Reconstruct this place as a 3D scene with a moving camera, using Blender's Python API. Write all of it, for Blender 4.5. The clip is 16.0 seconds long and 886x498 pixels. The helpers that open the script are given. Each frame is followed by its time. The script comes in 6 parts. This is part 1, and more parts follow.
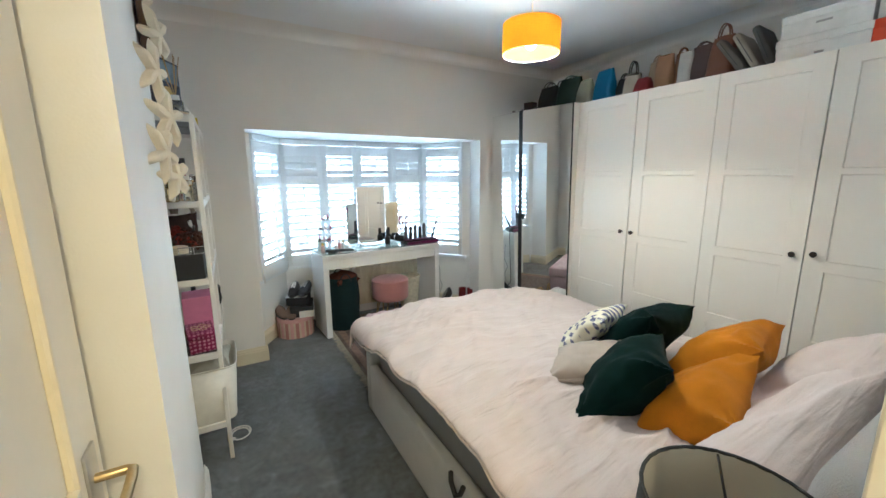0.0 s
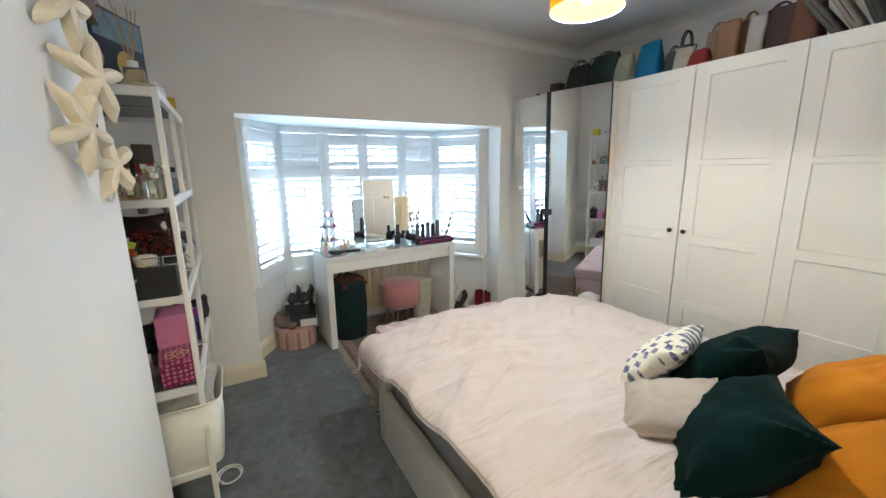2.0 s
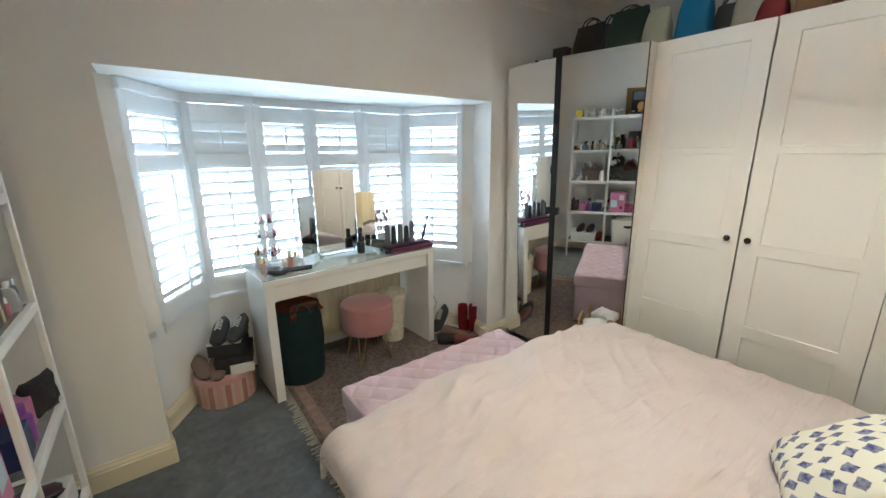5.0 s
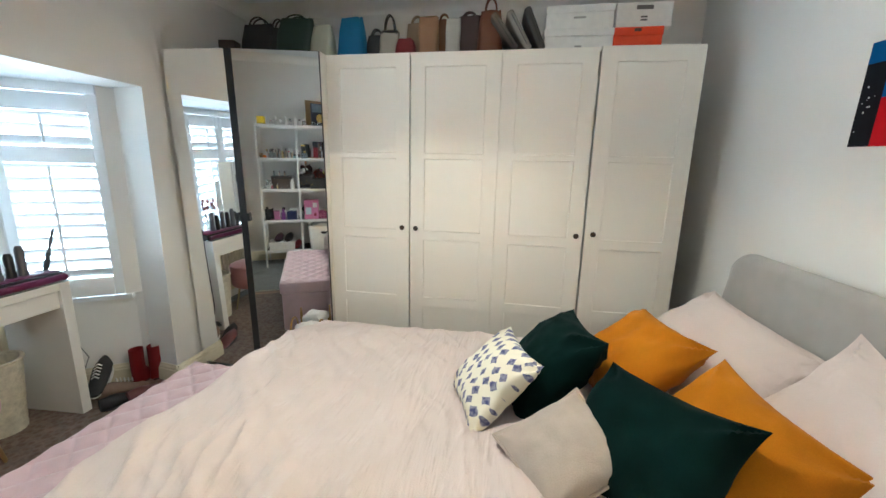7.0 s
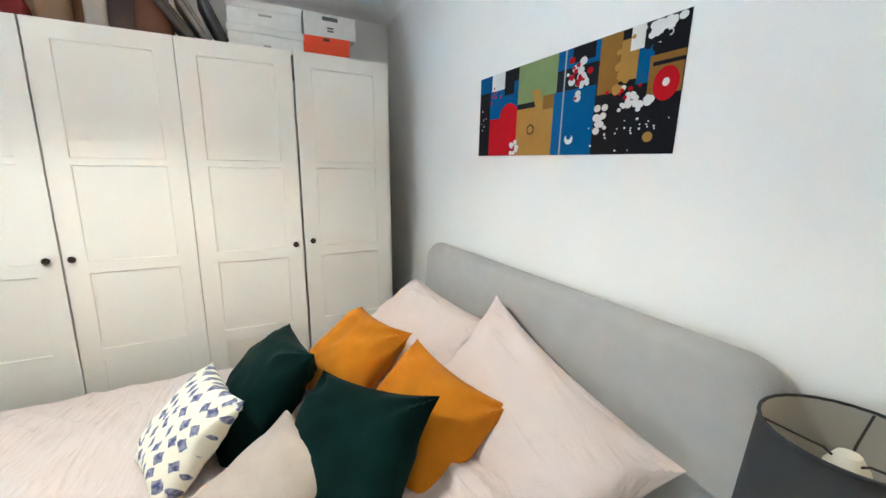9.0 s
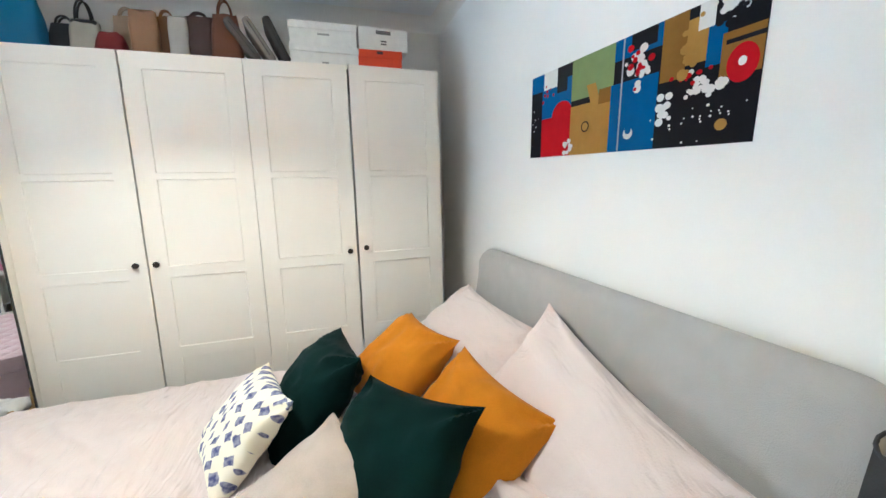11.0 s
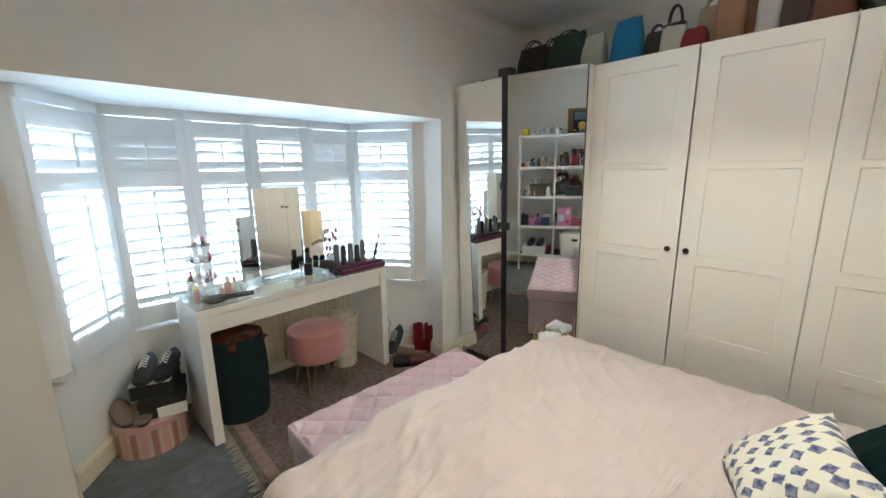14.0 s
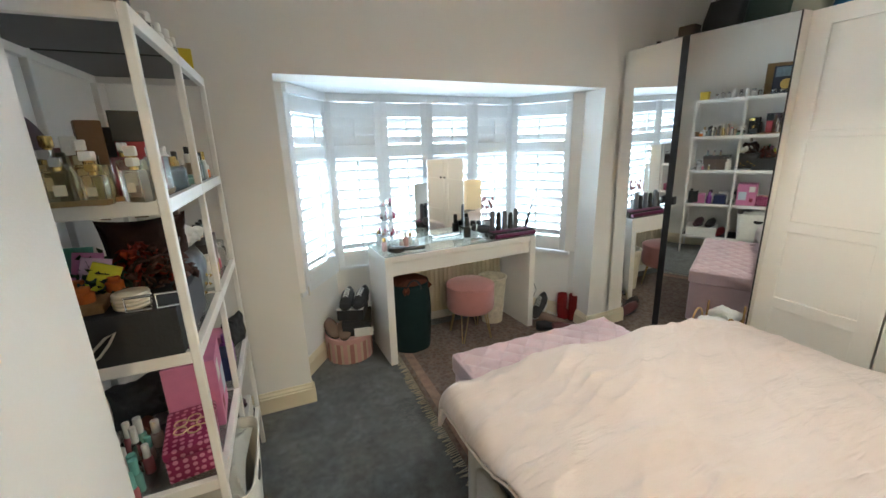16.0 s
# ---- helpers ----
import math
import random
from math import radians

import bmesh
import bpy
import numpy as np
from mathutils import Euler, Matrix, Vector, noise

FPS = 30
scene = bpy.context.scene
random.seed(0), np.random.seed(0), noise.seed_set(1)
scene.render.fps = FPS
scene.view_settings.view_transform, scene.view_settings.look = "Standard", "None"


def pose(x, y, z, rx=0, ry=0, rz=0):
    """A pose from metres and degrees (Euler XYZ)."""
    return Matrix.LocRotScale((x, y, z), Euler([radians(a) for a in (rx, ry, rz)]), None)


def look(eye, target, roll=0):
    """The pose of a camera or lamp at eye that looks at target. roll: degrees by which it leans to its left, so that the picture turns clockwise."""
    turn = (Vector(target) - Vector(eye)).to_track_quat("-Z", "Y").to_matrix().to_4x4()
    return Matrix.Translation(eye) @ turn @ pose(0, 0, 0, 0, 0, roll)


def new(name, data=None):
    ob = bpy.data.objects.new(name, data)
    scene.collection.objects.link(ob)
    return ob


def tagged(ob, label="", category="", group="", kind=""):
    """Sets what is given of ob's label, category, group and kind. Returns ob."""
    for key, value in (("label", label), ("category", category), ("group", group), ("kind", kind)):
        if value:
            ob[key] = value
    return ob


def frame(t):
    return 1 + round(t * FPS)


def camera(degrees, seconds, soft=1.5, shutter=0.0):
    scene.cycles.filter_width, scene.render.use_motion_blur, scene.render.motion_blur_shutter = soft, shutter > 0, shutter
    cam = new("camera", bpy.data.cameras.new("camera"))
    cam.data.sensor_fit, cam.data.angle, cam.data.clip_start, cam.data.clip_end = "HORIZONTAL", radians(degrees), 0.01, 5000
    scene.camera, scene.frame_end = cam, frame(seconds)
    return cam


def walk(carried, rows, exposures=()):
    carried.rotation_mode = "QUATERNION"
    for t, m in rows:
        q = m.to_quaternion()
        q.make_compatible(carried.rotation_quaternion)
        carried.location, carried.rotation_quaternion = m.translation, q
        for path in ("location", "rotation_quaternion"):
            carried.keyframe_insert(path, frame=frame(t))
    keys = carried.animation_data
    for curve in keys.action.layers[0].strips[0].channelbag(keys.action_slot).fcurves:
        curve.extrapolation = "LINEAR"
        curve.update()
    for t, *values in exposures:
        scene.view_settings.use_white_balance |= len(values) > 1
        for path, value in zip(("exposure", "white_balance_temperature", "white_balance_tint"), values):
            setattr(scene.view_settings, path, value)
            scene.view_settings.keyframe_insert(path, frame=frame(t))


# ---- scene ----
cam = camera(98.3, 16.0)
PATH = [
    (0, (0.181, -0.014, 1.465), (1.147, 1.697, 1.092), -0.4),
    (0.5, (0.193, 0.039, 1.459), (1.147, 1.754, 1.074), -0.3),
    (1, (0.208, 0.154, 1.461), (1.165, 1.865, 1.064), -0.5),
    (1.5, (0.236, 0.279, 1.46), (1.194, 1.987, 1.056), -0.7),
    (2, (0.27, 0.382, 1.453), (1.218, 2.095, 1.045), -0.7),
    (2.5, (0.344, 0.501, 1.446), (1.225, 2.25, 1.039), -0.8),
    (3, (0.382, 0.652, 1.457), (1.223, 2.42, 1.047), -0.9),
    (4, (0.44, 0.94, 1.464), (1.278, 2.705, 1.035), -0.8),
    (4.6, (0.468, 1.085, 1.47), (1.447, 2.766, 1.007), -0.6),
    (5.3, (0.491, 1.198, 1.475), (1.796, 2.627, 0.971), -0.35),
    (5.5, (0.495, 1.213, 1.475), (1.905, 2.536, 0.964), -0.3),
    (6, (0.499, 1.246, 1.42), (2.154, 2.269, 0.956), 0.5),
    (6.5, (0.503, 1.23, 1.412), (2.329, 1.919, 0.974), 1.0),
    (7, (0.511, 1.176, 1.401), (2.44, 1.511, 0.995), 1.3),
    (7.5, (0.525, 1.111, 1.398), (2.488, 1.088, 1.016), 1.5),
    (8, (0.541, 1.028, 1.402), (2.477, 0.685, 1.035), 1.1),
    (8.5, (0.541, 0.996, 1.419), (2.4, 0.359, 1.047), 0.5),
    (8.7, (0.542, 0.988, 1.418), (2.361, 0.246, 1.045), 0.35),
    (9.2, (0.545, 0.97, 1.413), (2.287, 0.059, 1.045), 0.0),
    (9.7, (0.549, 0.955, 1.406), (2.243, -0.047, 1.052), -0.5),
    (10.2, (0.553, 0.944, 1.399), (2.26, -0.041, 1.059), -1.0),
    (10.8, (0.56, 0.936, 1.393), (2.389, 0.193, 1.07), -1.4),
    (11, (0.563, 0.936, 1.392), (2.449, 0.352, 1.072), -1.4),
    (11.5, (0.586, 0.999, 1.401), (2.548, 0.79, 1.073), -1.3),
    (12, (0.6, 1.053, 1.407), (2.564, 1.241, 1.077), -1.2),
    (12.5, (0.603, 1.101, 1.416), (2.491, 1.663, 1.075), -0.9),
    (13, (0.594, 1.131, 1.421), (2.344, 2.035, 1.074), -0.5),
    (13.5, (0.568, 1.162, 1.449), (2.128, 2.357, 1.075), -0.7),
    (14, (0.525, 1.204, 1.469), (1.876, 2.623, 1.064), -0.6),
    (14.5, (0.5, 1.209, 1.476), (1.622, 2.807, 1.044), -0.9),
    (15, (0.452, 1.209, 1.465), (1.323, 2.949, 1.005), -1.2),
    (15.5, (0.367, 1.164, 1.457), (1.107, 2.958, 0.972), -1.6),
    (16, (0.326, 1.087, 1.461), (1.068, 2.87, 0.94), -1.4),
]
walk(cam, [(t, look(eye, target, roll)) for t, eye, target, roll in PATH], exposures=[(0, 1.26, 5200, 3), (2.5, 1.30, 5350, 5), (5.5, 1.05, 5650, 5), (7, 1.22, 5500, 4), (8.5, 1.54, 5300, 4), (11, 1.68, 5200, 5), (12.5, 1.47, 5350, 5), (14, 1.08, 5600, 5), (16, 1.18, 5700, 5)])

# ---- world and lights ----
world = bpy.data.worlds.new("sky")
scene.world = world
world.use_nodes = True
wn = world.node_tree.nodes
sky = wn.new("ShaderNodeTexSky")
sky.sky_type, sky.sun_disc = "NISHITA", False
sky.sun_elevation, sky.sun_rotation = radians(32), radians(20)
world.node_tree.links.new(sky.outputs[0], wn["Background"].inputs[0])
wn["Background"].inputs[1].default_value = 0.12


def lamp(name, kind, power, colour, m, size=0.0, size_y=0.0, radius=0.0):
    data = bpy.data.lights.new(name, kind)
    data.energy, data.color = power, colour
    if kind == "AREA":
        data.shape, data.size, data.size_y = "RECTANGLE", size, size_y
    if kind == "POINT":
        data.shadow_soft_size = radius
    ob = new(name, data)
    ob.matrix_world = m
    return ob


DAY = (0.835, 0.945, 1.0)
for name, power, m, w, h in (
    ("daylight_centre", 102, look((1.39, 4.34, 1.30), (1.39, 3.0, 1.22)), 2.6, 1.7),
    ("daylight_east", 25, look((2.66, 4.05, 1.30), (2.0, 3.1, 1.22)), 1.1, 1.7),
    ("daylight_west", 25, look((0.12, 4.05, 1.30), (0.72, 3.1, 1.22)), 1.1, 1.7),
):
    lamp(name, "AREA", power, DAY, m, w, h).data.spread = radians(170)
lamp("pendant_bulb", "POINT", 28, (1.0, 0.87, 0.67), pose(1.58, 1.56, 2.14), radius=0.03)
# Last one is an assumed light in the unseen hall, added for the doorway.
lamp("assumed_hall_light", "POINT", 20, (1.0, 0.72, 0.36), pose(0.25, -0.75, 2.1), radius=0.05)


# ---- materials ----
def mat(name, colour, rough=0.6, metal=0.0, var=0.06, scale=8.0, bump=0.0, fine=120.0, sheen=0.0, trans=0.0, coat=0.0, spec=0.5):
    """A surface with slow stains and fine grain."""
    m = bpy.data.materials.new(name)
    m.use_nodes = True
    n, ln = m.node_tree.nodes, m.node_tree.links
    b = n["Principled BSDF"]
    b.inputs["Roughness"].default_value, b.inputs["Metallic"].default_value = rough, metal
    b.inputs["Sheen Weight"].default_value = sheen
    b.inputs["Transmission Weight"].default_value = trans
    b.inputs["Coat Weight"].default_value = coat
    b.inputs["Specular IOR Level"].default_value = spec
    tc = n.new("ShaderNodeTexCoord")
    big, small = n.new("ShaderNodeTexNoise"), n.new("ShaderNodeTexNoise")
    big.inputs["Scale"].default_value, big.inputs["Detail"].default_value = scale, 4
    small.inputs["Scale"].default_value, small.inputs["Detail"].default_value = fine, 3
    ln.new(tc.outputs["Object"], big.inputs["Vector"])
    ln.new(tc.outputs["Object"], small.inputs["Vector"])
    add = n.new("ShaderNodeMath")
    add.operation = "MULTIPLY_ADD"
    ln.new(small.outputs["Fac"], add.inputs[0])
    add.inputs[1].default_value = 0.4
    ln.new(big.outputs["Fac"], add.inputs[2])
    ramp = n.new("ShaderNodeMapRange")
    ramp.inputs["From Min"].default_value, ramp.inputs["From Max"].default_value = 0.35, 1.05
    ramp.inputs["To Min"].default_value, ramp.inputs["To Max"].default_value = 1 - var, 1 + var
    ln.new(add.outputs[0], ramp.inputs["Value"])
    hsv = n.new("ShaderNodeHueSaturation")
    hsv.inputs["Color"].default_value = (*colour, 1)
    ln.new(ramp.outputs[0], hsv.inputs["Value"])
    ln.new(hsv.outputs[0], b.inputs["Base Color"])
    if bump:
        bp = n.new("ShaderNodeBump")
        bp.inputs["Strength"].default_value, bp.inputs["Distance"].default_value = bump, 0.004
        ln.new(small.outputs["Fac"], bp.inputs["Height"])
        ln.new(bp.outputs[0], b.inputs["Normal"])
    return m


WALL = mat("wall_paint", (0.83, 0.80, 0.755), 0.75, var=0.03, scale=2.5, bump=0.12, fine=180)
WALL_WHITE = mat("white_wall_paint", (0.87, 0.855, 0.82), 0.75, var=0.03, scale=2.5, bump=0.1, fine=180)
CEIL = mat("ceiling_paint", (0.86, 0.87, 0.88), 0.85, var=0.03, scale=2, bump=0.08)
CREAM = mat("cream_gloss_paint", (0.78, 0.70, 0.52), 0.35, var=0.04, scale=5, bump=0.03)
DOORPAINT = mat("door_paint", (0.74, 0.69, 0.60), 0.35, var=0.04, scale=5, bump=0.05, fine=60)
SHUT = mat("shutter_paint", (0.85, 0.87, 0.885), 0.4, var=0.02, scale=5)
WARD = mat("wardrobe_lacquer", (0.81, 0.76, 0.68), 0.38, var=0.02, scale=3, bump=0.015, fine=60, spec=0.25)
WHITE = mat("white_lacquer", (0.82, 0.80, 0.76), 0.35, var=0.03, scale=6)
WMETAL = mat("white_metal", (0.82, 0.80, 0.76), 0.35, var=0.04, scale=12)
BLACK = mat("black_plastic", (0.012, 0.012, 0.013), 0.35, var=0.2, scale=20)
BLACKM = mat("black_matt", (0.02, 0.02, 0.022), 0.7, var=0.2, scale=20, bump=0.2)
BRONZE = mat("dark_bronze", (0.06, 0.045, 0.035), 0.3, 0.9, var=0.15, scale=30)
BRASS = mat("brushed_brass", (0.55, 0.42, 0.22), 0.35, 0.95, var=0.1, scale=30)
STEEL = mat("steel", (0.55, 0.54, 0.52), 0.3, 0.95, var=0.1, scale=30)
MIRROR = mat("mirror_silver", (0.93, 0.94, 0.93), 0.015, 1.0, var=0.01, scale=1)
GREYFAB = mat("grey_upholstery", (0.40, 0.39, 0.375), 0.9, var=0.08, scale=14, bump=0.5, fine=420, sheen=0.25)
DGREY = mat("dark_grey_sheet", (0.14, 0.14, 0.15), 0.9, var=0.1, scale=12, bump=0.3, fine=300, sheen=0.2)
def creased(name, colour, depth):
    """Cotton with small pressed creases over its weave."""
    m = mat(name, colour, 0.9, var=0.05, scale=7, bump=0.3, fine=240, sheen=0.2)
    n, ln = m.node_tree.nodes, m.node_tree.links
    tc = [x for x in n if x.type == "TEX_COORD"][0]
    weave = [x for x in n if x.type == "BUMP"][0]
    last = None
    for size, turn, d in (((1.6, 10, 4), -40, depth), ((2.2, 15, 6), -65, depth * 0.7), ((2, 14, 6), 15, depth * 0.5)):
        mp = n.new("ShaderNodeMapping")
        mp.inputs["Scale"].default_value = size
        mp.inputs["Rotation"].default_value = (0, 0, radians(turn))
        ln.new(tc.outputs["Object"], mp.inputs["Vector"])
        ns = n.new("ShaderNodeTexNoise")
        ns.inputs["Scale"].default_value, ns.inputs["Detail"].default_value, ns.inputs["Distortion"].default_value = 1.0, 3, 0.6
        ln.new(mp.outputs[0], ns.inputs["Vector"])
        dist = n.new("ShaderNodeMath")
        dist.operation = "SUBTRACT"
        ln.new(ns.outputs["Fac"], dist.inputs[0])
        dist.inputs[1].default_value = 0.5
        ab = n.new("ShaderNodeMath")
        ab.operation = "ABSOLUTE"
        ln.new(dist.outputs[0], ab.inputs[0])
        rng = n.new("ShaderNodeMapRange")
        rng.interpolation_type = "SMOOTHSTEP"
        rng.inputs["From Min"].default_value, rng.inputs["From Max"].default_value = 0.0, 0.13
        rng.inputs["To Min"].default_value, rng.inputs["To Max"].default_value = 1.0, 0.0
        ln.new(ab.outputs[0], rng.inputs["Value"])
        bp = n.new("ShaderNodeBump")
        bp.inputs["Strength"].default_value, bp.inputs["Distance"].default_value = 0.55, d
        ln.new(rng.outputs[0], bp.inputs["Height"])
        if last:
            ln.new(last.outputs[0], bp.inputs["Normal"])
        last = bp
    ln.new(last.outputs[0], weave.inputs["Normal"])
    return m


LINEN = creased("pale_pink_linen", (0.675, 0.575, 0.535), 0.0055)
PINKV = mat("pink_velvet", (0.62, 0.45, 0.48), 0.85, var=0.1, scale=9, bump=0.25, fine=350, sheen=0.5)
STOOLPINK = mat("dusky_pink_velvet", (0.48, 0.21, 0.20), 0.85, var=0.12, scale=9, bump=0.25, fine=350, sheen=0.4)
GREENV = mat("dark_green_velvet", (0.002, 0.0135, 0.0125), 0.9, var=0.35, scale=9, bump=0.2, fine=350, sheen=0.02, spec=0.08)
MUSTARD = mat("mustard_velvet", (0.50, 0.180, 0.003), 0.85, var=0.25, scale=9, bump=0.2, fine=350, sheen=0.04, spec=0.15)
BEIGE = mat("beige_linen", (0.46, 0.39, 0.33), 0.9, var=0.14, scale=14, bump=0.3, fine=300, sheen=0.2)


# ---- mesh tools ----
def add_box(bm, x0, x1, y0, y1, z0, z1, bevel=0.0, seg=2):
    r = bmesh.ops.create_cube(bm, size=1.0)
    vs = r["verts"]
    bmesh.ops.scale(bm, vec=(x1 - x0, y1 - y0, z1 - z0), verts=vs)
    bmesh.ops.translate(bm, vec=((x0 + x1) / 2, (y0 + y1) / 2, (z0 + z1) / 2), verts=vs)
    if bevel:
        es = list({e for v in vs for e in v.link_edges})
        bmesh.ops.bevel(bm, geom=es, offset=bevel, segments=seg, profile=0.5, affect="EDGES")
    return bm


def box(x0, x1, y0, y1, z0, z1, bevel=0.0, seg=2):
    return add_box(bmesh.new(), x0, x1, y0, y1, z0, z1, bevel, seg)


def add_lathe(bm, profile, seg=24, x=0.0, y=0.0, sx=1.0, sy=1.0):
    """Turned shape from a list of (radius, z)."""
    rings = []
    for r, z in profile:
        if r < 1e-5:
            rings.append([bm.verts.new((x, y, z))])
        else:
            rings.append([bm.verts.new((x + sx * r * math.cos(2 * math.pi * i / seg), y + sy * r * math.sin(2 * math.pi * i / seg), z)) for i in range(seg)])
    for a, b in zip(rings, rings[1:]):
        for i in range(seg):
            j = (i + 1) % seg
            if len(a) == 1 and len(b) == 1:
                continue
            if len(a) == 1:
                bm.faces.new((a[0], b[j], b[i]))
            elif len(b) == 1:
                bm.faces.new((a[i], a[j], b[0]))
            else:
                bm.faces.new((a[i], a[j], b[j], b[i]))
    bmesh.ops.recalc_face_normals(bm, faces=bm.faces[:])
    return bm


def lathe(profile, seg=24, **k):
    return add_lathe(bmesh.new(), profile, seg, **k)


def add_tube(bm, pts, r, seg=8, closed=False):
    """A round bar along points."""
    pts = [Vector(p) for p in pts]
    rings = []
    n = len(pts)
    side = None
    for i, p in enumerate(pts):
        d = (pts[(i + 1) % n] - pts[i - 1]) if closed else (pts[min(i + 1, n - 1)] - pts[max(i - 1, 0)])
        d.normalize()
        if side is None:
            side = d.orthogonal().normalized()
        side = (side - d * side.dot(d)).normalized()
        up = d.cross(side)
        rings.append([bm.verts.new(p + r * (math.cos(2 * math.pi * k / seg) * side + math.sin(2 * math.pi * k / seg) * up)) for k in range(seg)])
    pairs = list(zip(rings, rings[1:])) + ([(rings[-1], rings[0])] if closed else [])
    for a, b in pairs:
        for k in range(seg):
            bm.faces.new((a[k], a[(k + 1) % seg], b[(k + 1) % seg], b[k]))
    if not closed:
        bm.faces.new(rings[0][::-1])
        bm.faces.new(rings[-1])
    return bm


def tube(pts, r, seg=8, closed=False):
    return add_tube(bmesh.new(), pts, r, seg, closed)


def arc(c, r, a0, a1, n=10, plane="xz", ry=None):
    ry = r if ry is None else ry
    out = []
    for i in range(n + 1):
        a = radians(a0 + (a1 - a0) * i / n)
        u, v = r * math.cos(a), ry * math.sin(a)
        out.append({"xz": (c[0] + u, c[1], c[2] + v), "yz": (c[0], c[1] + u, c[2] + v), "xy": (c[0] + u, c[1] + v, c[2])}[plane])
    return out


def prism(outline, z0, z1):
    """An upright slab over a ground outline."""
    bm = bmesh.new()
    lo = [bm.verts.new((x, y, z0)) for x, y in outline]
    hi = [bm.verts.new((x, y, z1)) for x, y in outline]
    n = len(outline)
    for i in range(n):
        bm.faces.new((lo[i], lo[(i + 1) % n], hi[(i + 1) % n], hi[i]))
    bm.faces.new(lo[::-1])
    bm.faces.new(hi)
    bmesh.ops.recalc_face_normals(bm, faces=bm.faces[:])
    return bm


def extrude_x(outline, x0, x1):
    """A profile in y, z carried along x."""
    bm = bmesh.new()
    a = [bm.verts.new((x0, y, z)) for y, z in outline]
    b = [bm.verts.new((x1, y, z)) for y, z in outline]
    n = len(outline)
    for i in range(n):
        bm.faces.new((a[i], a[(i + 1) % n], b[(i + 1) % n], b[i]))
    bm.faces.new(a[::-1])
    bm.faces.new(b)
    bmesh.ops.recalc_face_normals(bm, faces=bm.faces[:])
    return bm


def link_mesh(name, bm, material, smooth=False):
    me = bpy.data.meshes.new(name)
    bm.to_mesh(me)
    bm.free()
    for m in (material if isinstance(material, (list, tuple)) else [material]):
        me.materials.append(m)
    if smooth:
        me.shade_smooth()
        me.set_sharp_from_angle(angle=radians(40))
    return new(name, me)


def part(name, bm, material, parent, label="", smooth=True):
    ob = link_mesh(name, bm, material, smooth)
    ob.parent = parent
    return tagged(ob, label)


def structure(name, bm, material, label="", smooth=False):
    return tagged(link_mesh(name, bm, material, smooth), label, kind="structure")


def thing(name, m, label, category, group=""):
    ob = new(name)
    ob.empty_display_size = 0.05
    ob.matrix_world = m if isinstance(m, Matrix) else pose(*m)
    return tagged(ob, label, category, group)


def single(name, bm, material, m, label, category, group="", smooth=True):
    """A thing that is one mesh."""
    ob = link_mesh(name, bm, material, smooth)
    ob.matrix_world = m if isinstance(m, Matrix) else pose(*m)
    return tagged(ob, label, category, group)


MIR_R, MIR_L = 12.1, 2.2  # how far the mirrored doors stand ajar, degrees


# ---- the room ----
CZ = 2.56          # ceiling
HEAD = 1.815       # top of the bay's opening
X0, X1, Y0, Y1 = -0.30, 3.40, 0.045, 3.235


def carpet():
    """Cut pile brushed in patches, with a few flattened spots."""
    m = mat("blue_grey_carpet", (0.112, 0.122, 0.132), 0.95, var=0.45, scale=26, bump=1.0, fine=330, sheen=0.3)
    n, ln = m.node_tree.nodes, m.node_tree.links
    hsv = [x for x in n if x.type == "HUE_SAT"][0]
    tc = [x for x in n if x.type == "TEX_COORD"][0]
    pile = hsv.inputs["Value"].links[0].from_socket
    for sc, lo, hi, gain in ((4.0, 0.40, 0.60, 0.22), (11.0, 0.44, 0.62, 0.20), (23.0, 0.60, 0.66, -0.16)):
        ns = n.new("ShaderNodeTexNoise")
        ns.inputs["Scale"].default_value, ns.inputs["Detail"].default_value, ns.inputs["Roughness"].default_value = sc, 6, 0.62
        ns.inputs["Distortion"].default_value = 0.5
        ln.new(tc.outputs["Object"], ns.inputs["Vector"])
        r = n.new("ShaderNodeMapRange")
        r.inputs["From Min"].default_value, r.inputs["From Max"].default_value = lo, hi
        r.inputs["To Min"].default_value, r.inputs["To Max"].default_value = 1 - max(0, gain), 1 + (gain if gain < 0 else gain * 0.5)
        ln.new(ns.outputs["Fac"], r.inputs["Value"])
        mu = n.new("ShaderNodeMath")
        mu.operation = "MULTIPLY"
        ln.new(pile, mu.inputs[0])
        ln.new(r.outputs[0], mu.inputs[1])
        pile = mu.outputs[0]
    ln.new(pile, hsv.inputs["Value"])
    return m


CARPET = carpet()
structure("floor", box(-0.75, 3.55, -1.9, 4.2, -0.1, 0.0), CARPET, "blue-grey cut pile carpet with worn patches")
structure("ceiling", box(-0.75, 3.55, -1.9, 3.40, CZ, CZ + 0.1), CEIL, "smooth white ceiling with coved edges")

# window wall with the bay's opening
OX0, OX1 = 0.355, 2.449
structure("wall_north", prism([(-0.45, Y1), (OX0, Y1), (OX0 - 0.03, Y1 + 0.22), (-0.45, Y1 + 0.22)], 0, CZ), WALL, "cream painted plaster wall beside the bay")
structure("wall_north_east", prism([(OX1, Y1), (3.55, Y1), (3.55, Y1 + 0.22), (OX1 + 0.03, Y1 + 0.22)], 0, CZ), WALL, "cream painted plaster pier beside the wardrobe")
structure("wall_north_head", box(OX0, OX1, Y1, Y1 + 0.217, HEAD, CZ), WALL, "cream painted plaster above the bay opening")
structure("wall_east", box(X1, X1 + 0.15, -0.08, Y1, 0, CZ), WALL, "cream painted plaster wall behind the wardrobes")
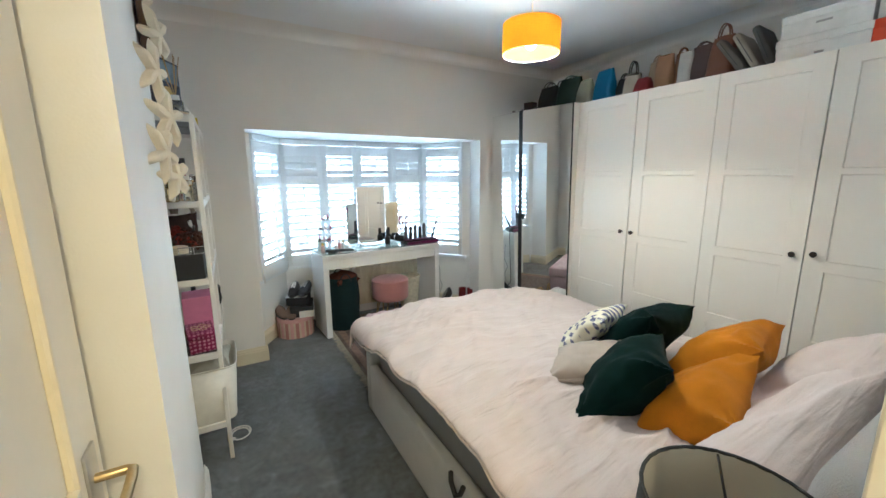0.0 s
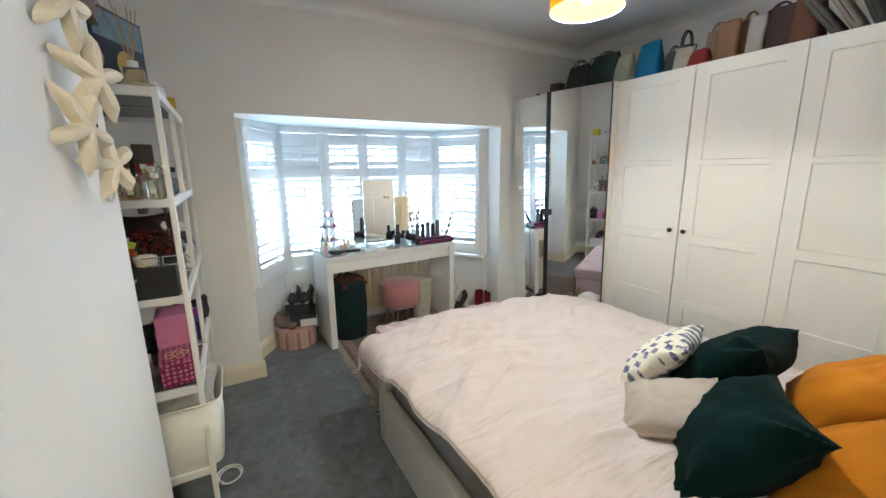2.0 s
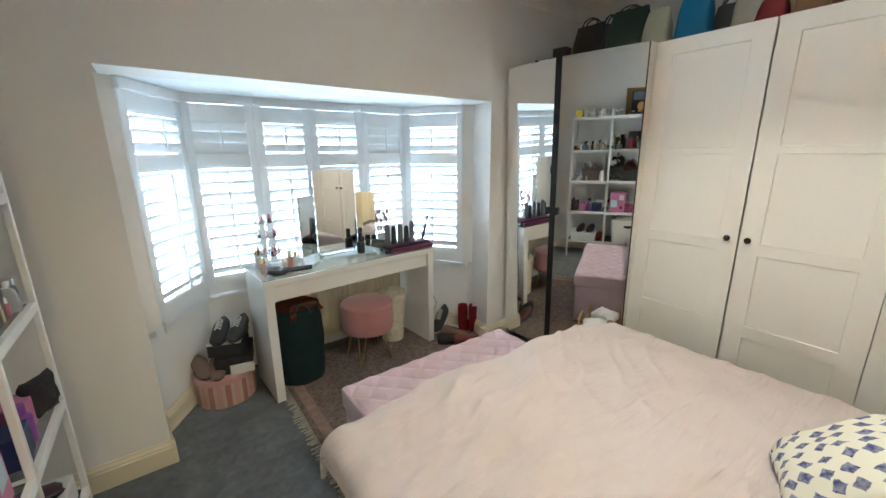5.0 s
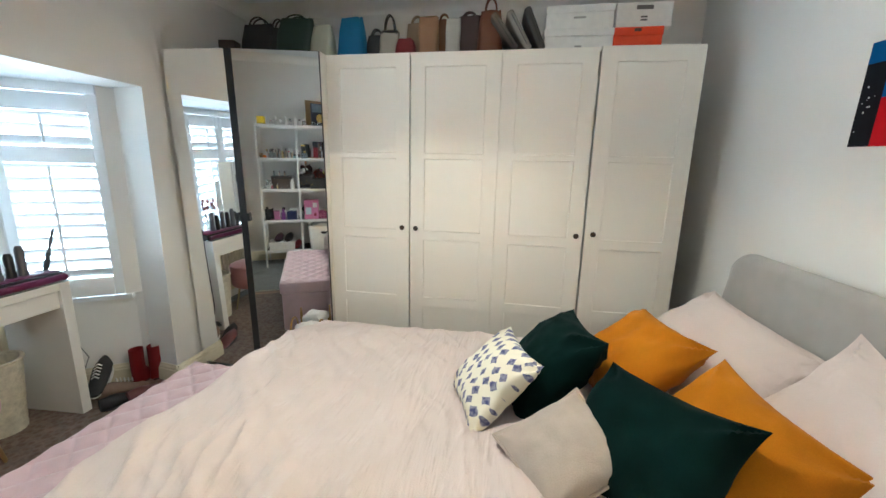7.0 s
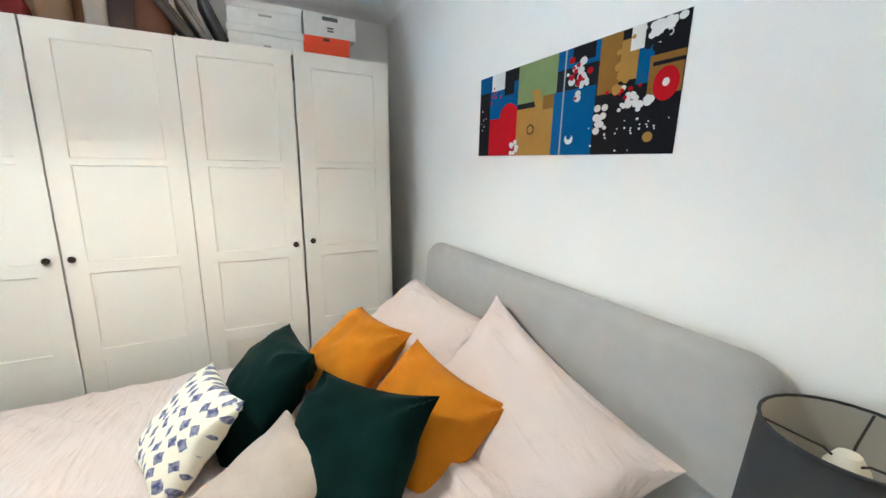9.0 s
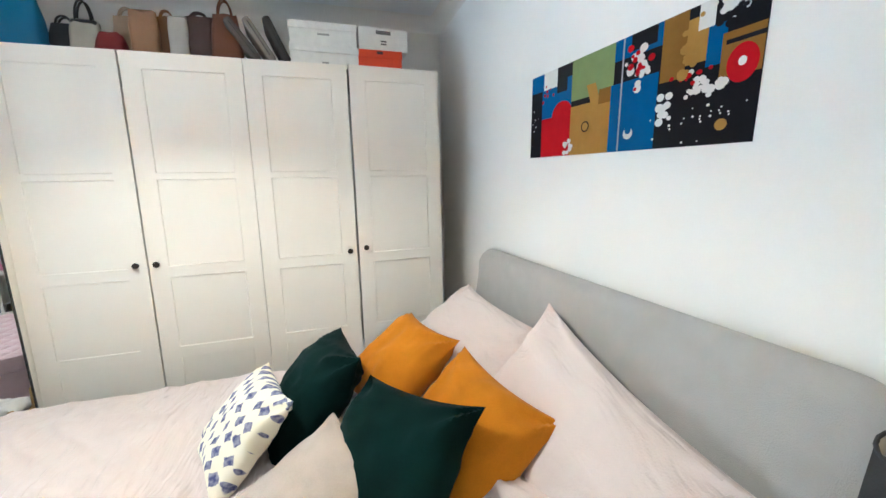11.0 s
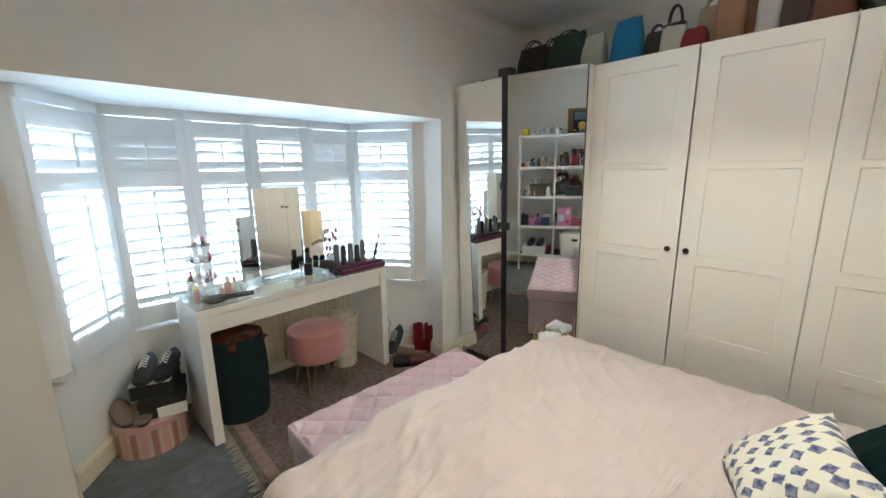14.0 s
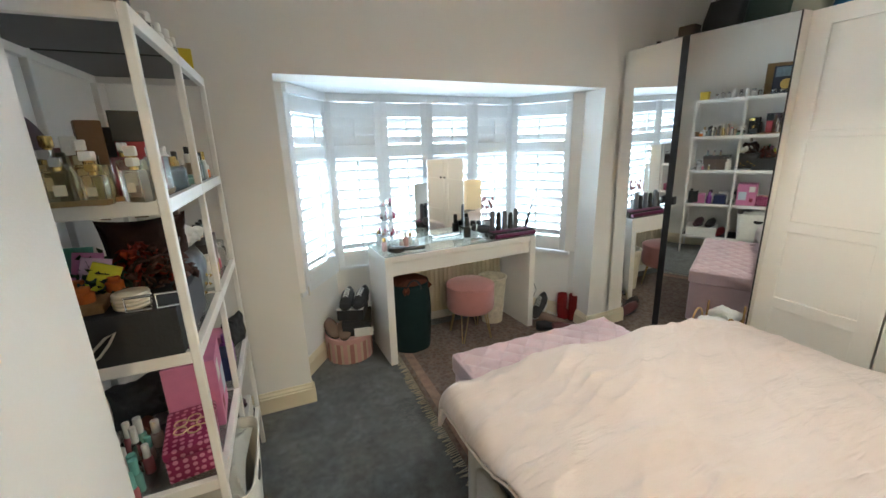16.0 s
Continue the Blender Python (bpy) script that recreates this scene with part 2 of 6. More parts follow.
structure("wall_west", box(X0 - 0.15, X0, Y0, Y1, 0, CZ), WALL, "cream painted plaster wall behind the shelf unit")
structure("chimney_breast", prism([(X0, 0.85), (0.037, 0.85), (-0.03, 1.925), (X0, 1.925)], 0, CZ), WALL_WHITE, "white painted projecting chimney breast")

# wall with the doorway
DX0, DX1, DZ = -0.09, 0.66, 2.03
structure("wall_south", box(DX1, X1, Y0 - 0.125, Y0, 0, CZ), WALL_WHITE, "white painted plaster wall behind the bed")
structure("wall_south_west", box(X0 - 0.15, DX0, Y0 - 0.125, Y0, 0, CZ), WALL_WHITE, "white painted plaster beside the doorway")
structure("wall_south_head", box(DX0, DX1, Y0 - 0.122, Y0, DZ, CZ), WALL_WHITE, "white painted plaster over the doorway")
structure("wall_hall_west", box(-0.75, -0.65, -1.9, Y0 - 0.125, 0, CZ), WALL_WHITE, "white hall wall")
structure("wall_hall_east", box(1.25, 1.35, -1.9, Y0 - 0.125, 0, CZ), WALL_WHITE, "white hall wall")
structure("wall_hall_south", box(-0.65, 1.25, -1.9, -1.8, 0, CZ), WALL_WHITE, "white hall wall")
bm = bmesh.new()
add_box(bm, DX0, DX0 + 0.028, Y0 - 0.14, Y0 + 0.012, 0, DZ, 0.003)
add_box(bm, DX1 - 0.028, DX1, Y0 - 0.14, Y0 + 0.012, 0, DZ, 0.003)
add_box(bm, DX0 + 0.028, DX1 - 0.028, Y0 - 0.14, Y0 + 0.012, DZ - 0.028, DZ, 0.003)
structure("trim_doorway", bm, DOORPAINT, "cream painted door lining")

# coved junction of walls and ceiling
def cove(pts, r=0.075):
    bm = bmesh.new()
    rows = []
    n = len(pts)
    for i, (p, inward) in enumerate(pts):
        row = []
        for k in range(9):
            a = math.pi / 2 * k / 8
            d = r * (1 - math.sin(a))
            row.append(bm.verts.new((p[0] + inward[0] * d, p[1] + inward[1] * d, CZ - r * (1 - math.cos(a)) - 0.002)))
        rows.append(row)
    for a, b in zip(rows, rows[1:]):
        for k in range(8):
            bm.faces.new((a[k], b[k], b[k + 1], a[k + 1]))
    bmesh.ops.recalc_face_normals(bm, faces=bm.faces[:])
    return bm


def closed_cove(pts, r):
    """Cove with a solid back against wall and ceiling."""
    bm = cove(pts, r)
    me = bpy.data.meshes.new("cove")
    bm.to_mesh(me)
    bm.free()
    return me


def cove_run(name, pts):
    ob = new(name, closed_cove(pts, 0.085))
    ob.data.materials.append(WALL)
    ob.data.shade_smooth()
    tagged(ob, "curved plaster cove under the ceiling", kind="structure")


cove_run("trim_cove", [((X0, 1.93), (1, 1)), ((X0, Y1), (1, -1)), ((X1, Y1), (-1, -1)), ((X1, Y0), (-1, 1)), ((DX1, Y0), (0, 1))])

# the bay: reveals, apron walls, flat roof
BAY_IN = [(OX0 - 0.03, Y1 + 0.22), (0.335, 3.50), (0.64, 3.965), (2.14, 3.965), (2.465, 3.50), (OX1 + 0.03, Y1 + 0.22)]
BAY_OUT = [(0.20, Y1 + 0.22), (0.17, 3.56), (0.56, 4.14), (2.22, 4.14), (2.63, 3.56), (2.60, Y1 + 0.22)]
SILL = 0.60
for i in range(5):
    a, b, c, d = BAY_IN[i], BAY_IN[i + 1], BAY_OUT[i + 1], BAY_OUT[i]
    structure("wall_bay_apron", prism([a, b, c, d], 0, SILL - 0.03 if 0 < i < 4 else HEAD), WALL_WHITE, "white painted wall below the bay window")
structure("ceiling_bay", prism([(OX0, Y1 + 0.218)] + BAY_OUT + [(OX1, Y1 + 0.218)], HEAD + 0.001, HEAD + 0.12), SHUT, "white painted soffit of the bay")


# sill board round the bay
def offset_poly(pts, d):
    out = []
    for i, p in enumerate(pts):
        p = Vector(p)
        n = Vector((0, 0))
        for q0, q1 in ((i - 1, i), (i, i + 1)):
            if 0 <= q0 and q1 < len(pts):
                e = (Vector(pts[q1]) - Vector(pts[q0])).normalized()
                n += Vector((e.y, -e.x))
        n.normalize()
        out.append((p.x + n.x * d, p.y + n.y * d))
    return out


line = BAY_IN[1:5]
inner, outer = offset_poly(line, 0.045), offset_poly(line, -0.06)
bm = bmesh.new()
for i in range(3):
    quad = [inner[i], inner[i + 1], outer[i + 1], outer[i]]
    lo = [bm.verts.new((*p, SILL - 0.03)) for p in quad]
    hi = [bm.verts.new((*p, SILL)) for p in quad]
    for k in range(4):
        bm.faces.new((lo[k], lo[(k + 1) % 4], hi[(k + 1) % 4], hi[k]))
    bm.faces.new(lo[::-1])
    bm.faces.new(hi)
bmesh.ops.remove_doubles(bm, verts=bm.verts[:], dist=0.0005)
bmesh.ops.recalc_face_normals(bm, faces=bm.faces[:])
structure("window_sill", bm, SHUT, "white painted timber window sill")


# baseboards with a moulded top
def skirting(name, p, q, h=0.125, d=0.018, m=None):
    p, q = Vector(p), Vector(q)
    e = (q - p).normalized()
    n = Vector((-e.y, e.x))
    prof = [(0, 0), (d, 0), (d, h * 0.72), (d * 0.75, h * 0.76), (d * 0.8, h * 0.83), (d * 0.4, h * 0.92), (d * 0.3, h), (0, h)]
    bm = bmesh.new()
    a = [bm.verts.new((p.x + n.x * u, p.y + n.y * u, z)) for u, z in prof]
    b = [bm.verts.new((q.x + n.x * u, q.y + n.y * u, z)) for u, z in prof]
    k = len(prof)
    for i in range(k):
        bm.faces.new((a[i], a[(i + 1) % k], b[(i + 1) % k], b[i]))
    bm.faces.new(a[::-1])
    bm.faces.new(b)
    bmesh.ops.recalc_face_normals(bm, faces=bm.faces[:])
    structure(name, bm, m or CREAM, "cream gloss moulded baseboard")


skirting("baseboard", (OX0 + 0.016, Y1), (X0, Y1))
skirting("baseboard", (OX0 - 0.03, Y1 + 0.24), (OX0, Y1 - 0.018))
skirting("baseboard", (2.76, Y1), (OX1 - 0.016, Y1))
skirting("baseboard", (OX1, Y1 - 0.018), (OX1 + 0.03, Y1 + 0.24))
skirting("baseboard", (0.64, 3.965), (0.335, 3.50))
skirting("baseboard", (2.465, 3.50), (2.14, 3.965))
skirting("baseboard", (X0, Y1 - 0.018), (X0, 1.925))
skirting("baseboard", (-0.03, 1.943), (0.037, 0.832), m=WHITE)
skirting("baseboard", (DX1, Y0), (X1, Y0), m=WHITE)


# ---- shutters ----
def louvre_mesh(w, d=0.072, t=0.011):
    prof = []
    for i in range(12):
        a = 2 * math.pi * i / 12
        prof.append((d / 2 * math.cos(a), t / 2 * math.sin(a)))
    bm = extrude_x(prof, -w / 2, w / 2)
    me = bpy.data.meshes.new("louvre")
    bm.to_mesh(me)
    bm.free()
    me.materials.append(SHUT)
    me.shade_smooth()
    me.set_sharp_from_angle(angle=radians(50))
    return me


SZ0, SZ1 = SILL + 0.004, HEAD - 0.006


def shutter(name, p, q, upper_open, lower_open=True):
    """One hinged panel between two points of the plan, louvres in two tiers."""
    p, q = Vector(p), Vector(q)
    w = (q - p).length
    ang = math.degrees(math.atan2(q.y - p.y, q.x - p.x))
    c = (p + q) / 2
    th = thing(name, (c.x, c.y, SZ0, 0, 0, ang), "white painted plantation shutter panel with louvres", "shutter", "window shutters")
    th["kind"] = "structure"
    H = SZ1 - SZ0
    st, t = 0.047, 0.028
    for sx in (-1, 1):
        x = sx * (w / 2 - st / 2 - 0.0006)
        part("stile", box(x - st / 2, x + st / 2, -t / 2, t / 2, 0.003, H - 0.0455, 0.0015), SHUT, th)
    part("frame_head", box(-w / 2 + 0.001, w / 2 - 0.001, -0.03, 0.03, H - 0.045, H + 0.0055, 0.001), SHUT, th)
    xi = w / 2 - st - 0.001
    rails = ((0.003, 0.115), (0.785, 0.873), (H - 0.145, H - 0.0485))
    for z0, z1 in rails:
        part("rail", box(-xi, xi, -t / 2, t / 2, z0, z1, 0.003), SHUT, th)
    me = louvre_mesh(2 * xi - 0.0012)
    for z0, z1, n, is_open in ((0.115, 0.785, 10, lower_open), (0.873, H - 0.145, 3, upper_open)):
        s = (z1 - z0) / n
        for i in range(n):
            ob = new("louvre", me)
            ob.parent = th
            tilt = (-49 if is_open else -80) + random.uniform(-2, 2)
            ob.matrix_local = pose(0, 0, z0 + s * (i + 0.5), tilt)
        part("tilt_rod", box(-0.006, 0.006, -0.055, -0.046, z0 + 0.02, z1 - 0.02, 0.002), SHUT, th)
    for z in (0.2, H - 0.2):
        part("hinge", lathe([(0, -0.03), (0.005, -0.03), (0.005, 0.03), (0, 0.03)], 8, x=-w / 2 + 0.004, y=-0.02), WHITE, th)
    return th


XS = (0.651, 1.037, 1.385, 1.765, 2.128)
for i in range(4):
    shutter("shutter", (XS[i], 3.9), (XS[i + 1], 3.9), i in (1, 2))
shutter("shutter", (2.135, 3.885), (2.408, 3.495), True)
shutter("shutter", (0.392, 3.495), (0.645, 3.885), True)

for x, y in ((2.137, 3.903), (0.641, 3.903)):
    structure("window_post", box(x - 0.014, x + 0.014, y - 0.02, y + 0.03, SZ0 - 0.003, HEAD, 0.003), SHUT, "white painted corner post of the shutters")
structure("trim_reveal", prism([(2.404, 3.492), (2.4775, 3.4555), (2.52, 3.53), (2.44, 3.55)], SZ0 - 0.003, HEAD), WALL, "plaster strip between shutter and reveal")
structure("trim_reveal", prism([(0.396, 3.492), (0.36, 3.55), (0.28, 3.53), (0.3265, 3.4555)], SZ0 - 0.003, HEAD), WALL, "plaster strip between shutter and reveal")

# casement windows behind the shutters
UPVC = mat("white_upvc", (0.8, 0.82, 0.84), 0.3, var=0.02, scale=4)
GLASS = mat("window_glass", (0.98, 1.0, 0.99), 0.0, var=0.0, scale=1, trans=1.0)


def casement(name, p, q):
    p, q = Vector(p), Vector(q)
    w = (q - p).length
    ang = math.degrees(math.atan2(q.y - p.y, q.x - p.x))
    c = (p + q) / 2
    th = thing(name, (c.x, c.y, SILL - 0.028, 0, 0, ang), "white plastic casement window with a top light", "window")
    th["kind"] = "structure"
    H = HEAD - SILL + 0.028
    f = 0.05
    part("window_frame", box(-w / 2, -w / 2 + f, -0.03, 0.03, 0, H, 0.004), UPVC, th)
    part("window_frame", box(w / 2 - f, w / 2, -0.03, 0.03, 0, H, 0.004), UPVC, th)
    for z0, z1 in ((0, f), (0.80, 0.86), (H - f, H)):
        part("window_frame", box(-w / 2 + f, w / 2 - f, -0.028, 0.028, z0, z1, 0.004), UPVC, th)
    for z0, z1 in ((f, 0.80), (0.86, H - f)):
        g = part("pane", box(-w / 2 + f, w / 2 - f, -0.003, 0.003, z0, z1), GLASS, th, smooth=False)
        g.visible_shadow = False


for i in range(4):
    casement("window_%d" % (i + 1), (XS[i] + 0.002, 4.03), (XS[i + 1] - 0.002, 4.03))
casement("window_5", (2.175, 4.055), (2.54, 3.54))
casement("window_6", (0.25, 3.54), (0.605, 4.055))

# garden ground outside
structure("ground", box(-400, 400, 4.45, 800, -0.62, -0.6), mat("lawn", (0.06, 0.09, 0.03), 0.95, var=0.4, scale=0.8), "grass outside the window")


# ---- the wardrobes ----
FX, DOOR_T, WTOP = 2.80, 0.02, 2.045
DZ0 = 0.07


def carcass(th, y0, y1, d=0.57):
    """Case without doors, in the thing's own axes (its base centre at the front)."""
    w = (y1 - y0) / 2
    part("side_panel", box(0, d, -w, -w + 0.018, 0, WTOP, 0.001), WARD, th)
    part("side_panel", box(0, d, w - 0.018, w, 0, WTOP, 0.001), WARD, th)
    part("top_panel", box(0, d, -w + 0.018, w - 0.018, WTOP - 0.018, WTOP), WARD, th)
    part("bottom_panel", box(0, d, -w + 0.018, w - 0.018, 0.055, 0.073), WARD, th)
    part("plinth", box(0.03, 0.048, -w + 0.018, w - 0.018, 0, 0.055), WARD, th)
    part("back_panel", box(d - 0.006, d - 0.001, -w + 0.018, w - 0.018, 0.073, WTOP - 0.018), WARD, th)


def panel_door(w):
    """Frame-and-panel front, hinged on local x = 0, running along +y; face towards -x."""
    bm = bmesh.new()
    st = 0.082
    z0, z1 = DZ0, WTOP - 0.003
    zs = [z0, z0 + 0.13, 0.545, 0.605, 0.975, 1.03, 1.46, 1.49, z1 - 0.075, z1]
    ys = [0, st, w - st, w]
    vs = [[bm.verts.new((-DOOR_T, y, z)) for y in ys] for z in zs]
    panels = []
    for j in range(9):
        for i in range(3):
            f = bm.faces.new((vs[j][i], vs[j + 1][i], vs[j + 1][i + 1], vs[j][i + 1]))
            if i == 1 and j % 2:
                panels.append(f)
    bmesh.ops.recalc_face_normals(bm, faces=bm.faces[:])
    if bm.faces[0].normal.x > 0:
        bmesh.ops.reverse_faces(bm, faces=bm.faces[:])
    bmesh.ops.inset_individual(bm, faces=panels, thickness=0.004, depth=-0.0065)
    rim = [e for e in bm.edges if e.is_boundary]
    new_edges = bmesh.ops.extrude_edge_only(bm, edges=rim)["geom"]
    bmesh.ops.translate(bm, vec=(DOOR_T - 0.001, 0, 0), verts=[g for g in new_edges if isinstance(g, bmesh.types.BMVert)])
    bmesh.ops.contextual_create(bm, geom=[e for e in bm.edges if e.is_boundary])
    bmesh.ops.recalc_face_normals(bm, faces=bm.faces[:])
    return bm


def knob():
    return lathe([(0, 0), (0.007, 0), (0.006, 0.006), (0.0055, 0.014), (0.010, 0.017), (0.0145, 0.022), (0.015, 0.027), (0.011, 0.031), (0, 0.032)], 16)


def add_door(th, y_hinge, w, ajar, flip, knob_z=1.048):
    """Door with its hinge at local y; flip: it runs towards -y."""
    bm = panel_door(w - 0.0065)
    if flip:
        bmesh.ops.scale(bm, vec=(1, -1, 1), verts=bm.verts[:])
        bmesh.ops.reverse_faces(bm, faces=bm.faces[:])
    d = part("door", bm, WARD, th, "white frame-and-panel door", smooth=False)
    s = -1 if flip else 1
    d.matrix_local = pose(-0.002, y_hinge + s * 0.002, 0, 0, 0, s * ajar)
    k = part("knob", knob(), BRONZE, d, "dark bronze knob")
    k.matrix_local = pose(-DOOR_T, s * (w - 0.045), knob_z, 0, -90, 0)


units = ((0.255, 1.265, (2.2, 0.6), 1.064), (1.265, 2.295, (0.5, 0.3), 1.048))
for y0, y1, (aj0, aj1), kz in units:
    th = thing("wardrobe", (FX, (y0 + y1) / 2, 0), "tall white wardrobe with two panelled doors and bronze knobs", "wardrobe", "fitted wardrobes")
    carcass(th, y0, y1)
    w = (y1 - y0) / 2
    add_door(th, -w, w, aj0, False, kz)
    add_door(th, w, w, aj1, True)

MY0, MY1 = 2.298, 3.213
th = thing("mirrored_wardrobe", (2.757, (MY0 + MY1) / 2, 0.0, 0, -1.6, 2.0), "white wardrobe with two mirrored doors standing ajar", "wardrobe", "fitted wardrobes")
carcass(th, MY0, MY1, 0.42)
mw = (MY1 - MY0) / 2


def mirror_door(th, y_hinge, w, ajar, flip, edge, proud=0.002):
    """A mirrored leaf with a black strip of the given width along its free edge."""
    s = -1 if flip else 1
    d = part("door", box(-0.016, 0, *sorted((0.0, s * w)), DZ0, WTOP - 0.003, 0.001), BLACKM, th, "dark backed door leaf")
    d.matrix_local = pose(-proud, y_hinge + s * 0.002, 0, 0, 0, s * ajar)
    part("mirror_sheet", box(-0.021, -0.0165, *sorted((s * 0.003, s * (w - edge))), DZ0 + 0.002, WTOP - 0.005), MIRROR, d, "full height mirror glass", smooth=False)
    part("edge_strip", box(-0.024, -0.0165, *sorted((s * (w - edge + 0.001), s * w)), DZ0 + 0.002, WTOP - 0.005, 0.002), BLACK, d, "black edge strip", smooth=False)
    part("door_handle", box(-0.040, -0.0212, *sorted((s * (w - edge - 0.020), s * (w - edge - 0.004))), 1.07, 1.12, 0.003), BLACK, d, "small black handle")


mirror_door(th, -mw, 0.52, MIR_R, False, 0.040)
mirror_door(th, mw, mw - 0.042, MIR_L, True, 0.012, 0.09)
part("end_panel", box(-0.088, -0.001, mw - 0.018, mw, 0.0, WTOP, 0.001), WARD, th)


# ---- the bed ----
BX0, BX1, BY0, BY1 = 0.85, 2.47, 0.20, 2.165
bed = thing("bed", (1.66, 1.1, 0), "light grey upholstered sleigh bed with drawers in its sides", "bed")


def local(bm, ob):
    bmesh.ops.transform(bm, matrix=ob.matrix_world.inverted(), verts=bm.verts[:])
    return bm


part("footboard", local(box(BX0, BX1, BY1 - 0.07, BY1, 0.02, 0.50, 0.02, 3), bed), GREYFAB, bed)
for x0, x1 in ((BX0, BX0 + 0.05), (BX1 - 0.05, BX1)):
    part("side_rail", local(box(x0, x1, BY0 + 0.02, BY1 - 0.072, 0.03, 0.335, 0.014, 3), bed), GREYFAB, bed)
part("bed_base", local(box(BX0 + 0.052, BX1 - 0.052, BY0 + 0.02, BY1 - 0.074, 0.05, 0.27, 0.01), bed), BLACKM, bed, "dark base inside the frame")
# rolled headboard: a curved profile from the floor to a scrolled top
prof = []
front = [(0.205, 0.03), (0.205, 0.45), (0.195, 0.62), (0.178, 0.78), (0.160, 0.90), (0.150, 0.97)]
for p in front:
    prof.append(p)
for i in range(9):
    a = radians(20 + i * 20)
    prof.append((0.098 + 0.052 * math.cos(a), 1.01 + 0.055 * math.sin(a)))
for p in ((0.050, 0.95), (0.060, 0.80), (0.085, 0.60), (0.10, 0.40), (0.10, 0.03)):
    prof.append(p)
HX0, HX1, HRR = BX0 + 0.005, BX1 - 0.005, 0.085
bm = bmesh.new()
steps = [HRR * (1 - math.cos(math.pi / 2 * k / 8)) for k in range(9)]
rings = []
for x in [HX0 + d for d in steps] + [HX1 - d for d in steps[::-1]]:
    e = min(x - HX0, HX1 - x, HRR)
    drop = HRR - math.sqrt(max(0.0, HRR * HRR - (HRR - e) ** 2))
    soft = 0.02 * (drop / HRR) ** 2
    row = []
    for y, z in prof:
        k = max(0.0, min(1.0, (z - 0.55) / 0.5))
        row.append(bm.verts.new((x, y + (0.12 - y) * soft * 8, z - drop * k * 0.85)))
    rings.append(row)
for a, b in zip(rings, rings[1:]):
    for i in range(len(prof)):
        j = (i + 1) % len(prof)
        bm.faces.new((a[i], a[j], b[j], b[i]))
bm.faces.new(rings[0][::-1])
bm.faces.new(rings[-1])
bmesh.ops.recalc_face_normals(bm, faces=bm.faces[:])
part("headboard", local(bm, bed), GREYFAB, bed)
part("pull_strap", local(tube([(BX0 - 0.006, 1.02, 0.335), (BX0 - 0.012, 1.03, 0.30), (BX0 - 0.016, 1.06, 0.27), (BX0 - 0.012, 1.10, 0.30), (BX0 - 0.006, 1.11, 0.335)], 0.010, 8), bed), BLACKM, bed, "black fabric pull strap")

mattress = thing("mattress", (1.66, 1.1, 0.27), "mattress with a dark grey fitted sheet", "mattress")
part("sheet", local(box(BX0 + 0.056, BX1 - 0.056, BY0 + 0.015, BY1 - 0.075, 0.27, 0.53, 0.05, 4), mattress), DGREY, mattress)


# the duvet, a draped sheet with long soft folds
def folds(x, y):
    """Long soft folds that wander over the cover, with a few finer creases."""
    wx = x + 0.20 * noise.noise(Vector((x * 1.6, y * 1.6, 4.2))) + 0.04 * noise.noise(Vector((x * 5, y * 5, 2.2)))
    wy = y + 0.20 * noise.noise(Vector((x * 1.6, y * 1.6, 9.4))) + 0.04 * noise.noise(Vector((x * 5, y * 5, 6.1)))
    z = 0.030 * noise.noise(Vector((x * 1.5, y * 1.5, 0.3)))
    for k, (ang, f, amp, sharp) in enumerate(((12, 2.6, 0.025, 1.6), (34, 4.4, 0.025, 2.0), (-8, 6.5, 0.022, 2.3), (22, 10.0, 0.014, 2.6), (54, 8.0, 0.012, 2.6), (2, 16.0, 0.007, 3.0))):
        a = radians(ang)
        u, v = wx * math.cos(a) + wy * math.sin(a), -wx * math.sin(a) + wy * math.cos(a)
        n = noise.noise(Vector((u * f * 0.16, v * f, 7.1 * k)))
        r = max(0.0, 1.05 - 2.1 * math.sqrt(n * n + 0.0012))
        here = 0.25 + 0.75 * max(0.0, min(1.0, 0.5 + 1.8 * noise.noise(Vector((x * 1.4, y * 1.4, 3.3 * k + 1)))))
        z += amp * here * r ** sharp
    return z


